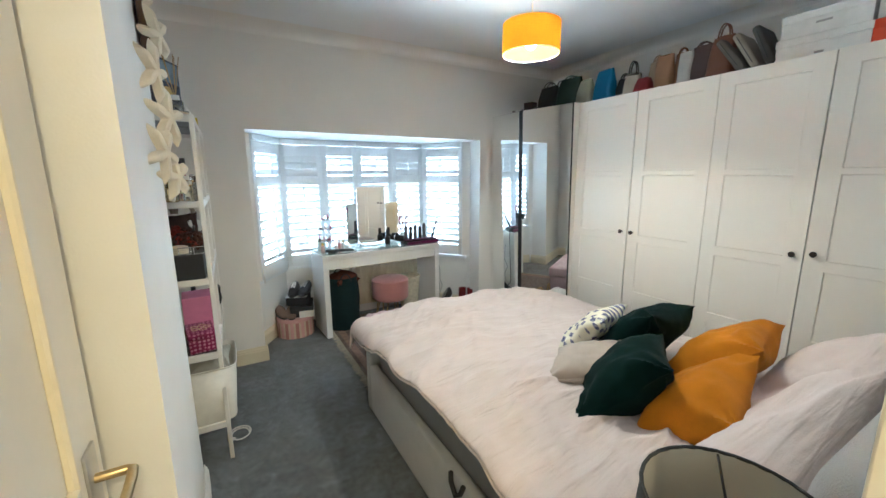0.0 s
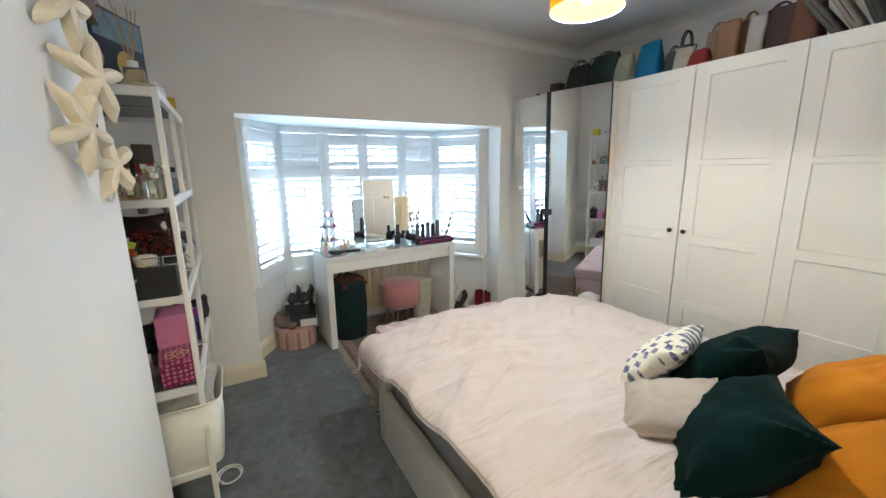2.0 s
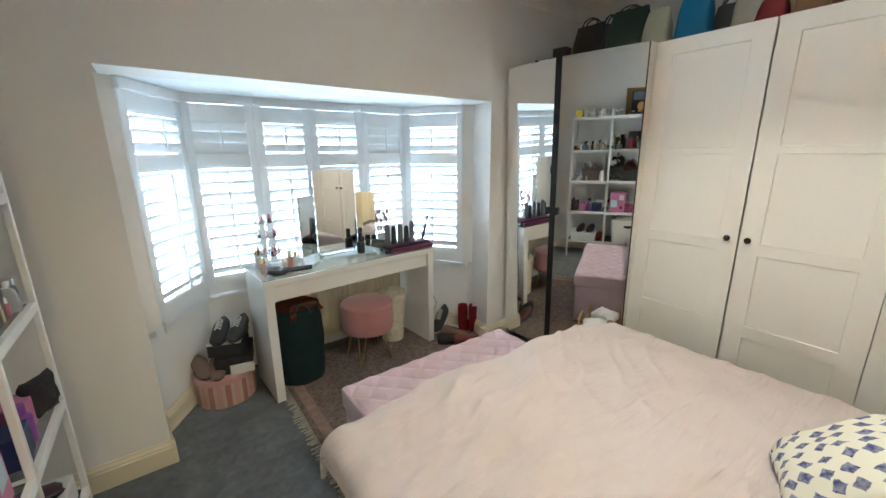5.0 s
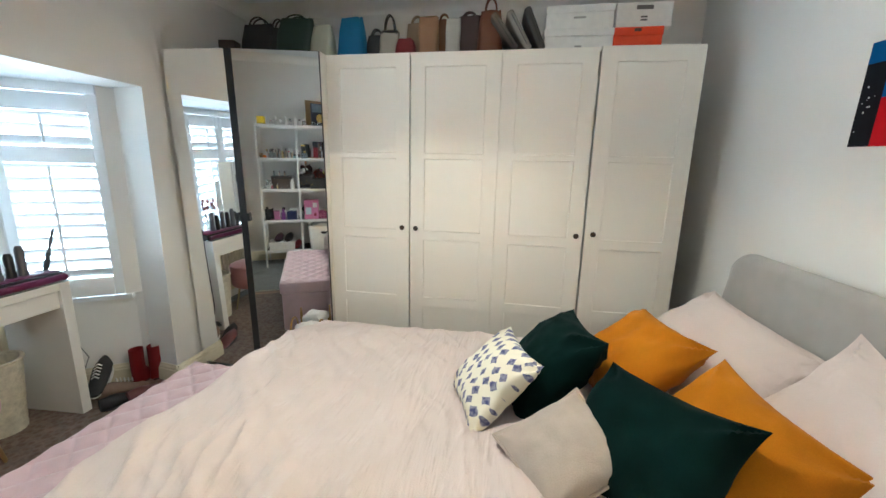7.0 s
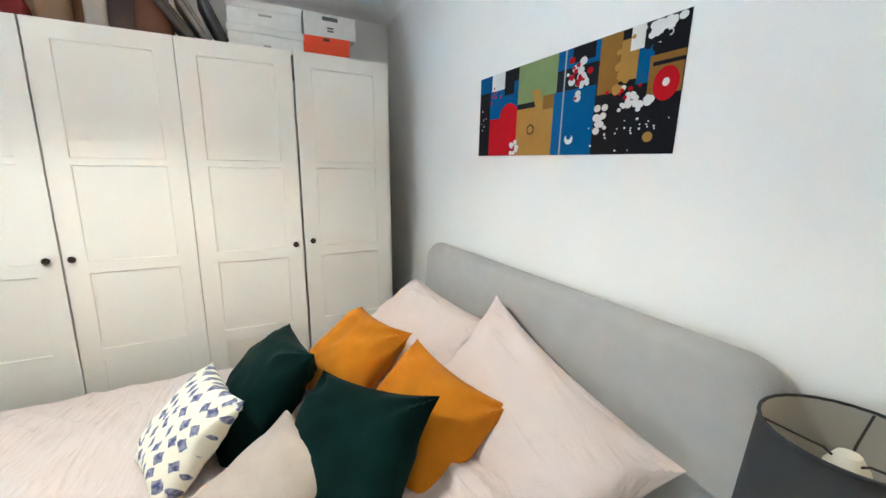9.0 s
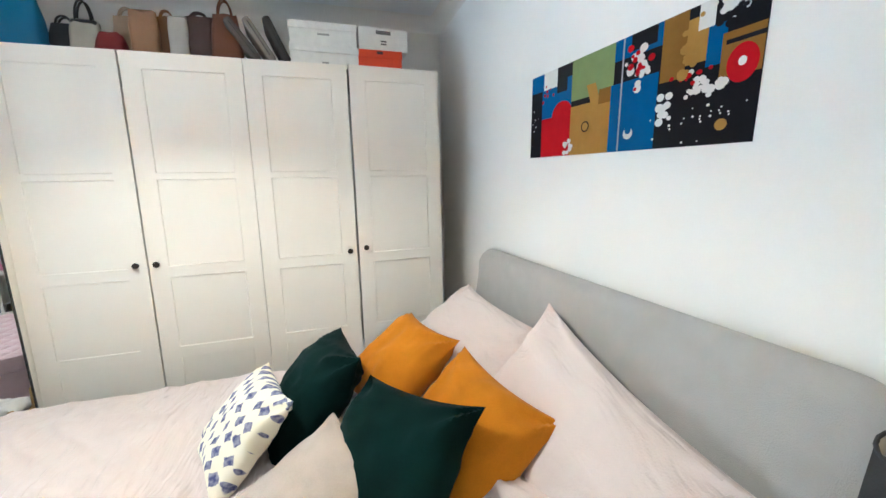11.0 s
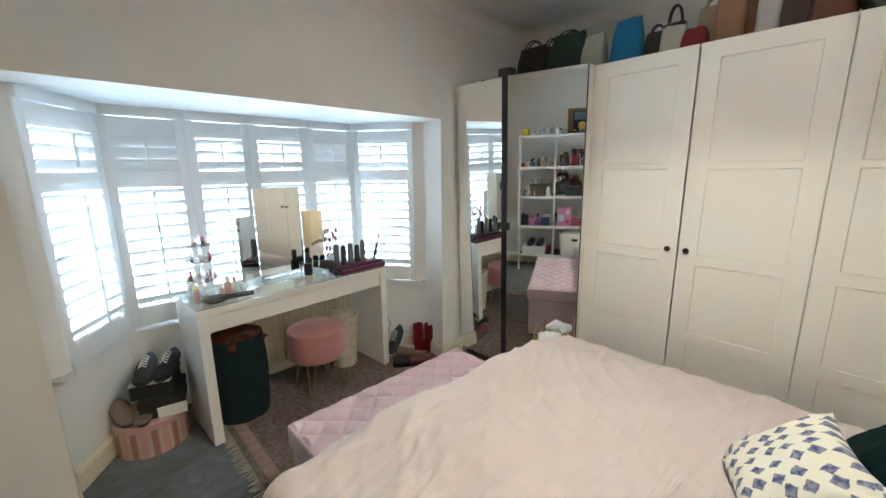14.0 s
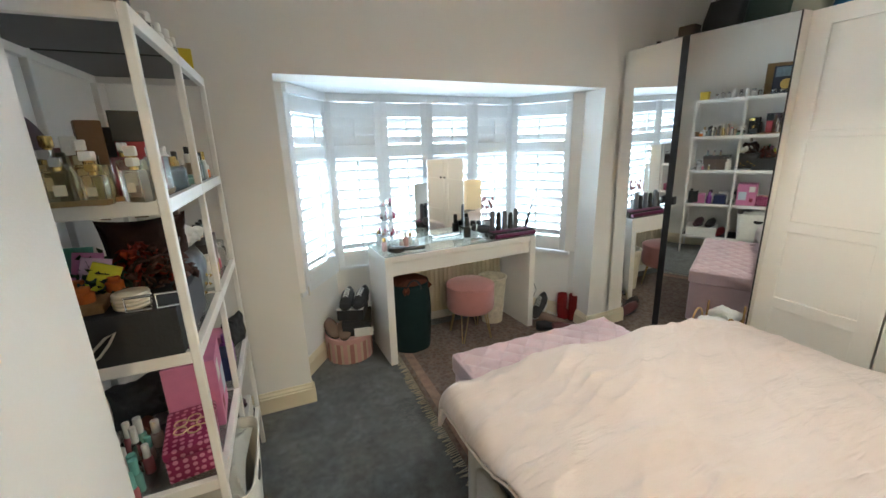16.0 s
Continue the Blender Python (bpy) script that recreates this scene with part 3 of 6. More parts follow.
def duvet():
    nx, ny = 230, 240
    bm = bmesh.new()
    top = 0.568
    x_left, x_right = BX0 - 0.055, BX1 + 0.03
    rows = []
    for j in range(ny + 1):
        v = j / ny
        row = []
        for i in range(nx + 1):
            u = i / nx
            # flat cloth coordinates: hangs over the sides and the foot
            cy = v * 1.885
            over = 0.03 + 0.075 * max(0.0, min(1.0, (cy - 1.25) / 0.4)) + 0.03 * noise.noise(Vector((5.0, cy * 2.2, 0)))
            cx = -over + u * (1.76 + over)
            x, z = BX0 + cx, top
            y = 0.46 + cy
            edge_l = 0.02 + 0.03 * noise.noise(Vector((0, y * 2.5, 3)))
            if cx < edge_l:
                d = edge_l - cx
                a = min(1.0, d / 0.10)
                x = BX0 + edge_l - 0.075 * math.sin(a * math.pi / 2) + 0.012 * noise.noise(Vector((y * 6, d * 4, 1)))
                drop = d * (0.30 + 0.72 * a)
                z = top - drop * (0.72 + 0.35 * noise.noise(Vector((y * 1.8, 2.2, 0))))
            right = 1.60
            if cx > right:
                d = cx - right
                a = min(1.0, d / 0.10)
                x = BX0 + right + 0.055 * math.sin(a * math.pi / 2)
                z = top - d * (0.3 + 0.7 * a)
            foot = BY1 + 0.085 - 0.055 * max(0.0, min(1.0, (cx - 0.1) / 0.5))
            if y > foot:
                d = y - foot
                a = min(1.0, d / 0.08)
                y = foot + 0.05 * math.sin(a * math.pi / 2)
                z -= d * (0.35 + 0.65 * a)
            inside = max(0.0, min(1.0, (cx - 0.05) / 0.35)) * max(0.0, min(1.0, (right - cx) / 0.3))
            roll = 0.055 * math.exp(-((cx - 0.26) / 0.26) ** 2 - ((y - 0.53) / 0.11) ** 2)
            crown = roll + 0.042 * inside * (1 - 0.45 * abs(cx - 0.65))
            hump = 0.012 * math.exp(-((cx - 1.32) ** 2) / 0.05 - ((y - 2.02) ** 2) / 0.05)
            z += crown - 0.045 * max(0.0, min(1.0, (cx - 0.9) / 0.6)) + hump + folds(x, y) * (0.6 + 0.4 * inside)
            row.append(bm.verts.new((x, y, z)))
        rows.append(row)
    for j in range(ny):
        for i in range(nx):
            bm.faces.new((rows[j][i], rows[j][i + 1], rows[j + 1][i + 1], rows[j + 1][i]))
    side = [r[0].co + Vector((0.002, 0, -0.012)) for r in rows[::3]]
    end = [v.co + Vector((0, -0.002, -0.012)) for v in rows[-1][::3]]
    return bm, side, end


DV = thing("duvet", (0, 0, 0), "rumpled pale pink cotton duvet spread over the bed", "duvet")
dbm, side_edge, foot_edge = duvet()
dv = part("cover", dbm, LINEN, DV)
part("side_seam", tube(side_edge, 0.0045, 6), LINEN, DV)
part("foot_seam", tube(foot_edge, 0.0045, 6), LINEN, DV)
sol = dv.modifiers.new("thickness", "SOLIDIFY")
sol.thickness, sol.offset = 0.03, -1


# ---- cushions ----
def cushion(w, h, t, seed=0, wrinkle=0.016, pinch=0.35, n=34):
    """A filled cover, w by h, in the x-z plane, flat and pointed at its corners, with creases drawn from them."""
    bm = bmesh.new()
    faces = {}
    for side in (1, -1):
        for j in range(n + 1):
            for i in range(n + 1):
                u, v = math.sin(math.pi / 2 * (2 * i / n - 1)), math.sin(math.pi / 2 * (2 * j / n - 1))
                body = (max(0.0, 1 - abs(u) ** 2.6) * max(0.0, 1 - abs(v) ** 2.6)) ** 0.62
                ex = 1 - 0.11 * (1 - v * v) * abs(u) ** 3
                ez = 1 - 0.11 * (1 - u * u) * abs(v) ** 3
                q = Vector((u * 1.7 + seed * 5, v * 1.7, side * 0.7 + seed))
                near = (abs(u) * abs(v)) ** 1.1
                fan = math.atan2(1.02 - abs(v), 1.02 - abs(u))
                corner = seed + (2 if u > 0 else 0) + (3 if v > 0 else 0)
                crease = math.sin(fan * (7 + corner % 3) + corner * 2.1) * near
                slack = noise.noise(q * 0.9) * 1.1 + (1 - abs(noise.noise(q * 1.6 + Vector((0.4 * v, 0.3 * u, 0)))) * 2.2) * 0.45
                wr = wrinkle * (slack * 0.75 + 0.75 * crease) * min(1.0, body * 3.5)
                droop = 0.012 * noise.noise(Vector((u * 1.1, v * 1.1, seed * 3.7)))
                faces[side, i, j] = (u * ex * w / 2, side * (t / 2 * body * (1 - pinch * near ** 3) + wr) + droop, v * ez * h / 2)
    verts = {}
    for (s, i, j), co in faces.items():
        if (i in (0, n) or j in (0, n)) and s == -1:
            verts[s, i, j] = verts[1, i, j]
        else:
            verts[s, i, j] = bm.verts.new(co)
    for s in (1, -1):
        for j in range(n):
            for i in range(n):
                f = (verts[s, i, j], verts[s, i + 1, j], verts[s, i + 1, j + 1], verts[s, i, j + 1])
                bm.faces.new(f if s == -1 else f[::-1])
    return bm


def rest(c, across, up, roll=0.0):
    """The pose of a cushion with its middle at c, its width along across and its height along up."""
    ax = Vector(across).normalized()
    az = Vector(up)
    az = (az - ax * az.dot(ax)).normalized()
    ay = az.cross(ax)
    m = Matrix((ax, ay, az)).transposed().to_4x4()
    return Matrix.Translation(c) @ m @ pose(0, 0, 0, 0, roll, 0)


def pattern_mat():
    """White cotton with rows of small blue and grey brush marks."""
    m = bpy.data.materials.new("printed_cotton")
    m.use_nodes = True
    n, ln = m.node_tree.nodes, m.node_tree.links
    b = n["Principled BSDF"]
    b.inputs["Roughness"].default_value = 0.9
    tc, mp = n.new("ShaderNodeTexCoord"), n.new("ShaderNodeMapping")
    mp.inputs["Scale"].default_value = (25, 3, 21)
    ln.new(tc.outputs["Object"], mp.inputs["Vector"])
    vor = n.new("ShaderNodeTexVoronoi")
    vor.inputs["Scale"].default_value, vor.inputs["Randomness"].default_value = 1.0, 0.35
    vor.voronoi_dimensions, vor.distance = "2D", "MANHATTAN"
    sep, com = n.new("ShaderNodeSeparateXYZ"), n.new("ShaderNodeCombineXYZ")
    ln.new(mp.outputs[0], sep.inputs[0])
    ln.new(sep.outputs["X"], com.inputs["X"])
    ln.new(sep.outputs["Z"], com.inputs["Y"])
    bend = n.new("ShaderNodeTexNoise")
    bend.inputs["Scale"].default_value = 1.6
    ln.new(com.outputs[0], bend.inputs["Vector"])
    shift = n.new("ShaderNodeVectorMath")
    shift.operation = "MULTIPLY_ADD"
    ln.new(bend.outputs["Color"], shift.inputs[0])
    shift.inputs[1].default_value = (0.35, 0.35, 0)
    ln.new(com.outputs[0], shift.inputs[2])
    ln.new(shift.outputs[0], vor.inputs["Vector"])
    ramp = n.new("ShaderNodeValToRGB")
    ramp.color_ramp.elements[0].position, ramp.color_ramp.elements[1].position = 0.36, 0.41
    ramp.color_ramp.elements[0].color, ramp.color_ramp.elements[1].color = (1, 1, 1, 1), (0, 0, 0, 1)
    ln.new(vor.outputs["Distance"], ramp.inputs[0])
    wob = n.new("ShaderNodeTexNoise")
    wob.inputs["Scale"].default_value = 90
    ln.new(tc.outputs["Object"], wob.inputs["Vector"])
    tone = n.new("ShaderNodeValToRGB")
    tone.color_ramp.elements[0].position, tone.color_ramp.elements[1].position = 0.35, 0.65
    tone.color_ramp.elements[0].color, tone.color_ramp.elements[1].color = (0.06, 0.07, 0.19, 1), (0.30, 0.30, 0.38, 1)
    ln.new(wob.outputs["Fac"], tone.inputs[0])
    mix = n.new("ShaderNodeMix")
    mix.data_type = "RGBA"
    mix.inputs["A"].default_value = (0.80, 0.76, 0.62, 1)
    ln.new(ramp.outputs[0], mix.inputs["Factor"])
    ln.new(tone.outputs[0], mix.inputs["B"])
    ln.new(mix.outputs["Result"], b.inputs["Base Color"])
    return m


PRINT = pattern_mat()
C = cushion
single("pillow", C(0.76, 0.50, 0.20, 1, 0.024), LINEN, rest((1.36, 0.36, 0.705), (-0.68, 0.03, -0.14), (-0.10, -0.55, 0.80)), "plump pale pink pillow propped on the headboard", "pillow", "bed pillows")
single("pillow", C(0.70, 0.46, 0.19, 2, 0.022), LINEN, rest((2.02, 0.40, 0.735), (-0.99, -0.08, -0.06), (-0.08, -0.80, 0.58)), "plump pale pink pillow propped on the headboard", "pillow", "bed pillows")
single("cushion", C(0.42, 0.40, 0.19, 3, 0.024), MUSTARD, rest((1.920, 0.705, 0.730), (-0.418, -0.083, 0.016), (0.06, -0.28, 0.24)), "mustard yellow velvet cushion", "cushion", "mustard cushions")
single("cushion", C(0.42, 0.41, 0.19, 4, 0.024), MUSTARD, rest((1.495, 0.598, 0.685), (-0.390, -0.116, -0.061), (0.05, -0.27, 0.27)), "mustard yellow velvet cushion", "cushion", "mustard cushions")
single("cushion", C(0.41, 0.40, 0.19, 5, 0.024), GREENV, rest((1.830, 1.005, 0.725), (-0.42, -0.04, 0.045), (0.03, -0.24, 0.29)), "dark green velvet cushion", "cushion", "green cushions")
single("cushion", C(0.42, 0.39, 0.19, 6, 0.024), GREENV, rest((1.434, 0.818, 0.706), (-0.346, -0.239, 0.042), (0.147, -0.228, 0.276)), "dark green velvet cushion", "cushion", "green cushions")
single("printed_cushion", C(0.325, 0.32, 0.12, 7), PRINT, rest((1.728, 1.205, 0.707), (0.275, 0.09, -0.005), (0.104, -0.175, 0.203)), "cream cushion printed with blue and grey marks", "cushion")
BC = thing("beige_cushion", rest((1.430, 1.000, 0.690), (0.415, -0.835, 0.36), (0.852, 0.494, 0.165)), "small beige linen cushion with piped edges", "cushion")
part("cover", C(0.285, 0.275, 0.12, 8, 0.010), BEIGE, BC)
def piping(w, h):
    """The seam line of a cushion, as a closed run of points."""
    pts = []
    for k in range(4):
        for j in range(12):
            g = math.sin(math.pi / 2 * (j / 6 - 1))
            u, v = ((g, -1), (1, g), (-g, 1), (-1, -g))[k]
            pts.append((u * (1 - 0.11 * (1 - v * v) * abs(u) ** 3) * w / 2, 0.012 * noise.noise(Vector((u * 1.1, v * 1.1, 29.6))), v * (1 - 0.11 * (1 - u * u) * abs(v) ** 3) * h / 2))
    return tube(pts, 0.006, 6, True)


part("piping", piping(0.285, 0.275), BEIGE, BC)


# ---- ottoman ----
OT = thing("ottoman", (1.52, 2.455, 0), "pink velvet storage ottoman with a quilted lid", "ottoman")


def quilted(w, d, z0, z1, n=56):
    bm = box(-w / 2, w / 2, -d / 2, d / 2, z0, z1 - 0.012, 0.012, 3)
    rows = []
    m = 64
    for j in range(m + 1):
        row = []
        for i in range(n + 1):
            x, y = -w / 2 + 0.006 + (w - 0.012) * i / n, -d / 2 + 0.006 + (d - 0.012) * j / m
            a, b = (x + y) / 0.062, (x - y) / 0.062
            q = min(abs(math.sin(a * math.pi / 2)), abs(math.sin(b * math.pi / 2)))
            rim = min(1.0, min(i, n - i) / 2.0, min(j, m - j) / 2.0)
            row.append(bm.verts.new((x, y, z1 - 0.016 + (0.017 * q ** 0.45) * rim)))
        rows.append(row)
    for j in range(m):
        for i in range(n):
            bm.faces.new((rows[j][i], rows[j][i + 1], rows[j + 1][i + 1], rows[j + 1][i]))
    return bm


part("lid", quilted(1.0, 0.44, 0.345, 0.455, 140), PINKV, OT, "diamond quilted pink velvet lid")
part("chest", box(-0.49, 0.49, -0.21, 0.21, 0.02, 0.343, 0.014, 3), PINKV, OT)
for x in (-0.47, 0.47):
    for y in (-0.17, 0.17):
        part("foot", lathe([(0, 0), (0.02, 0), (0.022, 0.02), (0, 0.02)], 12, x=x, y=y), BLACK, OT)


# ---- dressing table ----
DT = thing("dressing_table", (1.480, 3.632, 0, 0, 0, 3.8), "white dressing table with a glass top and one wide drawer", "dressing table")
W2, D2 = 0.612, 0.195
for s in (-1, 1):
    part("side_panel", box(*sorted((s * W2, s * (W2 - 0.05))), -D2, D2, 0, 0.774, 0.002), WHITE, DT, smooth=False)
part("table_top", box(-W2 + 0.05, W2 - 0.05, -D2 + 0.002, D2, 0.735, 0.774, 0.002), WHITE, DT, smooth=False)
part("drawer_front", box(-W2 + 0.053, W2 - 0.053, -D2 + 0.014, -D2 + 0.03, 0.64, 0.731, 0.002), WHITE, DT, smooth=False)
part("drawer_box", box(-W2 + 0.056, W2 - 0.056, -D2 + 0.031, D2 - 0.02, 0.645, 0.73), WHITE, DT, smooth=False)
part("back_rail", box(-W2 + 0.053, W2 - 0.053, D2 - 0.018, D2, 0.56, 0.734, 0.002), WHITE, DT, smooth=False)
TOPGLASS = mat("glass_sheet", (0.90, 0.97, 0.95), 0.02, var=0.0, trans=0.85)
part("glass_top", box(-W2 + 0.002, W2 - 0.002, -D2 + 0.002, D2 - 0.002, 0.775, 0.780, 0.001), TOPGLASS, DT, "greenish glass sheet", smooth=False).visible_shadow = False


# ---- pendant lamp ----
PEN = thing("pendant_lamp", (1.58, 1.56, 2.06), "yellow fabric drum pendant lamp, lit", "ceiling lamp")
SHADE = bpy.data.materials.new("yellow_shade_fabric")
SHADE.use_nodes = True
sn, sl = SHADE.node_tree.nodes, SHADE.node_tree.links
pb = sn["Principled BSDF"]
pb.inputs["Specular IOR Level"].default_value = 0.0
pb.inputs["Base Color"].default_value, pb.inputs["Roughness"].default_value = (0.64, 0.27, 0.010, 1), 0.8
tr = sn.new("ShaderNodeBsdfTranslucent")
tr.inputs["Color"].default_value = (0.80, 0.42, 0.05, 1)
wv = sn.new("ShaderNodeTexNoise")
wv.inputs["Scale"].default_value = 300
bpn = sn.new("ShaderNodeBump")
bpn.inputs["Strength"].default_value, bpn.inputs["Distance"].default_value = 0.3, 0.001
sl.new(wv.outputs["Fac"], bpn.inputs["Height"])
sl.new(bpn.outputs[0], pb.inputs["Normal"])
mx = sn.new("ShaderNodeMixShader")
mx.inputs[0].default_value = 0.22
sl.new(pb.outputs[0], mx.inputs[1])
sl.new(tr.outputs[0], mx.inputs[2])
sl.new(mx.outputs[0], sn["Material Output"].inputs["Surface"])
PR, PH = 0.140, 0.140
part("shade", lathe([(PR, 0), (PR, PH), (PR - 0.0015, PH), (PR - 0.0015, 0), (PR, 0)], 48), SHADE, PEN, "translucent yellow drum shade")
for z in (0.0, PH):
    part("shade_ring", tube(arc((0, 0, z), PR, 0, 348, 29, "xy"), 0.0022, 6, True), WHITE, PEN)
part("cord", tube([(0, 0, PH - 0.01), (0.001, 0, PH + 0.2), (0, 0, CZ - 2.06 - 0.02)], 0.003, 8), WHITE, PEN, "white cord")
part("ceiling_rose", lathe([(0, CZ - 2.06 - 0.03), (0.03, CZ - 2.06 - 0.028), (0.045, CZ - 2.06 - 0.012), (0.048, CZ - 2.06), (0, CZ - 2.06)], 24), WHITE, PEN)
part("lamp_holder", lathe([(0, PH - 0.01), (0.014, PH - 0.01), (0.018, PH - 0.06), (0, PH - 0.06)], 16), WHITE, PEN)
for a in (0, 120, 240):
    part("spoke", tube([(0, 0, PH - 0.02), (PR * math.cos(radians(a)), PR * math.sin(radians(a)), PH - 0.002)], 0.0016, 6), WHITE, PEN)
BULB = bpy.data.materials.new("lit_bulb")
BULB.use_nodes = True
BULB.node_tree.nodes["Principled BSDF"].inputs["Emission Color"].default_value = (1.0, 0.85, 0.55, 1)
BULB.node_tree.nodes["Principled BSDF"].inputs["Emission Strength"].default_value = 8
part("bulb", lathe([(0, 0.02), (0.012, 0.022), (0.026, 0.036), (0.030, 0.055), (0.024, 0.08), (0.013, 0.10), (0.013, 0.118), (0, 0.118)], 20), BULB, PEN, "glowing bulb").visible_shadow = False


# ---- shelf unit ----
SX0, SX1, SY0, SY1 = -0.27, 0.094, 2.102, 3.00
LEVELS = (0.21, 0.595, 0.98, 1.350, 1.735)
SH = thing("shelf_unit", ((SX0 + SX1) / 2, (SY0 + SY1) / 2, 0), "tall white metal shelf unit with glass shelves and a dark top", "shelf unit")
SD, SW, PS = (SX1 - SX0) / 2, (SY1 - SY0) / 2, 0.020
for x in (-SD, SD - PS):
    for y in (-SW, -PS / 2, SW - PS):
        part("post", box(x, x + PS, y, y + PS, 0.0, LEVELS[-1] + 0.012, 0.003), WMETAL, SH, smooth=False)
SMOKE = mat("smoked_glass", (0.65, 0.68, 0.68), 0.03, var=0.0, trans=0.9)
DARKTOP = mat("dark_shelf_board", (0.035, 0.036, 0.04), 0.35, var=0.15, scale=10)
for lv in LEVELS:
    for x in (-SD, SD - PS):
        for y0, y1 in ((-SW + PS, -PS / 2), (PS / 2, SW - PS)):
            part("shelf_rail", box(x + 0.0005, x + PS - 0.0005, y0, y1, lv - 0.022, lv + 0.011, 0.002), WMETAL, SH, smooth=False)
    for y in (-SW, SW - PS) if lv > 1.7 else (-SW, -PS / 2, SW - PS):
        part("cross_rail", box(-SD + PS, SD - PS, y + 0.0005, y + PS - 0.0005, lv - 0.022, lv + 0.011, 0.002), WMETAL, SH, smooth=False)
    for y0, y1 in ((-SW + PS, -PS / 2), (PS / 2, SW - PS)):
        top = lv > 1.7 or lv < 0.3
        part("shelf_board" if top else "glass_shelf", box(-SD + PS + 0.001, SD - PS - 0.001, y0 + 0.001, y1 - 0.001, lv + 0.001, lv + 0.008), DARKTOP if top else SMOKE, SH, "black board" if top else "clear glass shelf", smooth=False)

# ---- door ----
DO = thing("door_1", (-0.052, 0.055, 0), "cream painted panelled door standing open", "door")
DO["kind"] = "structure"
bm = bmesh.new()
LW = 0.745
add_box(bm, -0.036, 0, 0, 0.105, 0.008, 2.0, 0.002)
add_box(bm, -0.036, 0, LW - 0.105, LW, 0.008, 2.0, 0.002)
for z0, z1 in ((0.008, 0.23), (0.80, 1.00), (1.88, 2.0)):
    add_box(bm, -0.0355, -0.0005, 0.104, LW - 0.104, z0, z1, 0.002)
add_box(bm, -0.028, -0.010, 0.10, LW - 0.10, 0.22, 1.89)
part("leaf", bm, DOORPAINT, DO, smooth=False)
for z0, z1 in ((0.23, 0.80), (1.00, 1.88)):
    part("panel_moulding", tube([(-0.006, 0.112, z0 + 0.008), (-0.006, LW - 0.112, z0 + 0.008), (-0.006, LW - 0.112, z1 - 0.008), (-0.006, 0.112, z1 - 0.008)], 0.009, 8, True), CREAM, DO)
hd = part("door_handle", box(-0.0005, 0.005, LW - 0.085, LW - 0.035, 0.86, 1.04, 0.002), STEEL, DO, "worn steel lever handle on a plate")
part("lever", tube([(0.004, LW - 0.06, 0.985), (0.045, LW - 0.06, 0.985), (0.054, LW - 0.063, 0.985), (0.056, LW - 0.09, 0.984), (0.055, LW - 0.17, 0.980)], 0.008, 10), BRASS, hd)


# ---- small goods: helpers ----
PAINTS = {}


def paint(colour, rough=0.5, metal=0.0, var=0.08, bump=0.0):
    key = (colour, rough, metal)
    if key not in PAINTS:
        PAINTS[key] = mat("finish", colour, rough, metal, var=var, scale=25, bump=bump, fine=200)
    return PAINTS[key]


CLEAR = mat("clear_glass", (0.95, 0.96, 0.95), 0.02, var=0.0, trans=0.95)
AMBER = mat("amber_perfume", (0.93, 0.87, 0.62), 0.02, var=0.0, trans=0.96)
GOLD = paint((0.62, 0.45, 0.16), 0.25, 0.95)
SILVER = paint((0.62, 0.62, 0.62), 0.22, 0.95)
CARD_W = paint((0.74, 0.72, 0.68), 0.6)


def bottle(name, x, y, z, r, h, body, cap, label, cap_h=0.28, cap_r=0.55, group="", category="bottle", seg=16, liquid=None):
    th = thing(name, (x, y, z, 0, 0, random.uniform(0, 90)), label, category, group)
    hb = h * (1 - cap_h)
    part("body", lathe([(0, 0), (r * 0.94, 0), (r, r * 0.12), (r, hb * 0.86), (r * 0.85, hb * 0.95), (r * cap_r * 0.8, hb), (0, hb)], seg), body, th)
    part("cap", lathe([(0, hb + 0.0004), (r * cap_r, hb + 0.0004), (r * cap_r, h - 0.002), (r * cap_r * 0.9, h), (0, h)], seg), cap, th)
    if liquid:
        part("liquid", lathe([(0, 0.003), (r * 0.86, 0.003), (r * 0.86, hb * 0.6), (0, hb * 0.6)], seg), liquid, th)
    return th


def flask(x, y, z, w, d, h, body, cap, label, rz=0.0):
    """A square perfume bottle with a block stopper."""
    th = thing("perfume_bottle", (x, y, z, 0, 0, rz), label, "perfume bottle", "perfume bottles")
    part("glass_body", box(-w / 2, w / 2, -d / 2, d / 2, 0, h * 0.68, min(w, d) * 0.14, 3), body, th)
    part("neck", lathe([(0, h * 0.681), (w * 0.16, h * 0.681), (w * 0.16, h * 0.75), (0, h * 0.75)], 12), GOLD, th)
    part("stopper", box(-w * 0.2, w * 0.2, -d * 0.3, d * 0.3, h * 0.751, h * 0.93, 0.003, 2), cap, th)
    part("label_plate", box(-w * 0.2, w * 0.2, -d / 2 - 0.0012, -d / 2 - 0.0002, h * 0.22, h * 0.42), paint((0.72, 0.66, 0.50), 0.5), th, smooth=False)
    return th


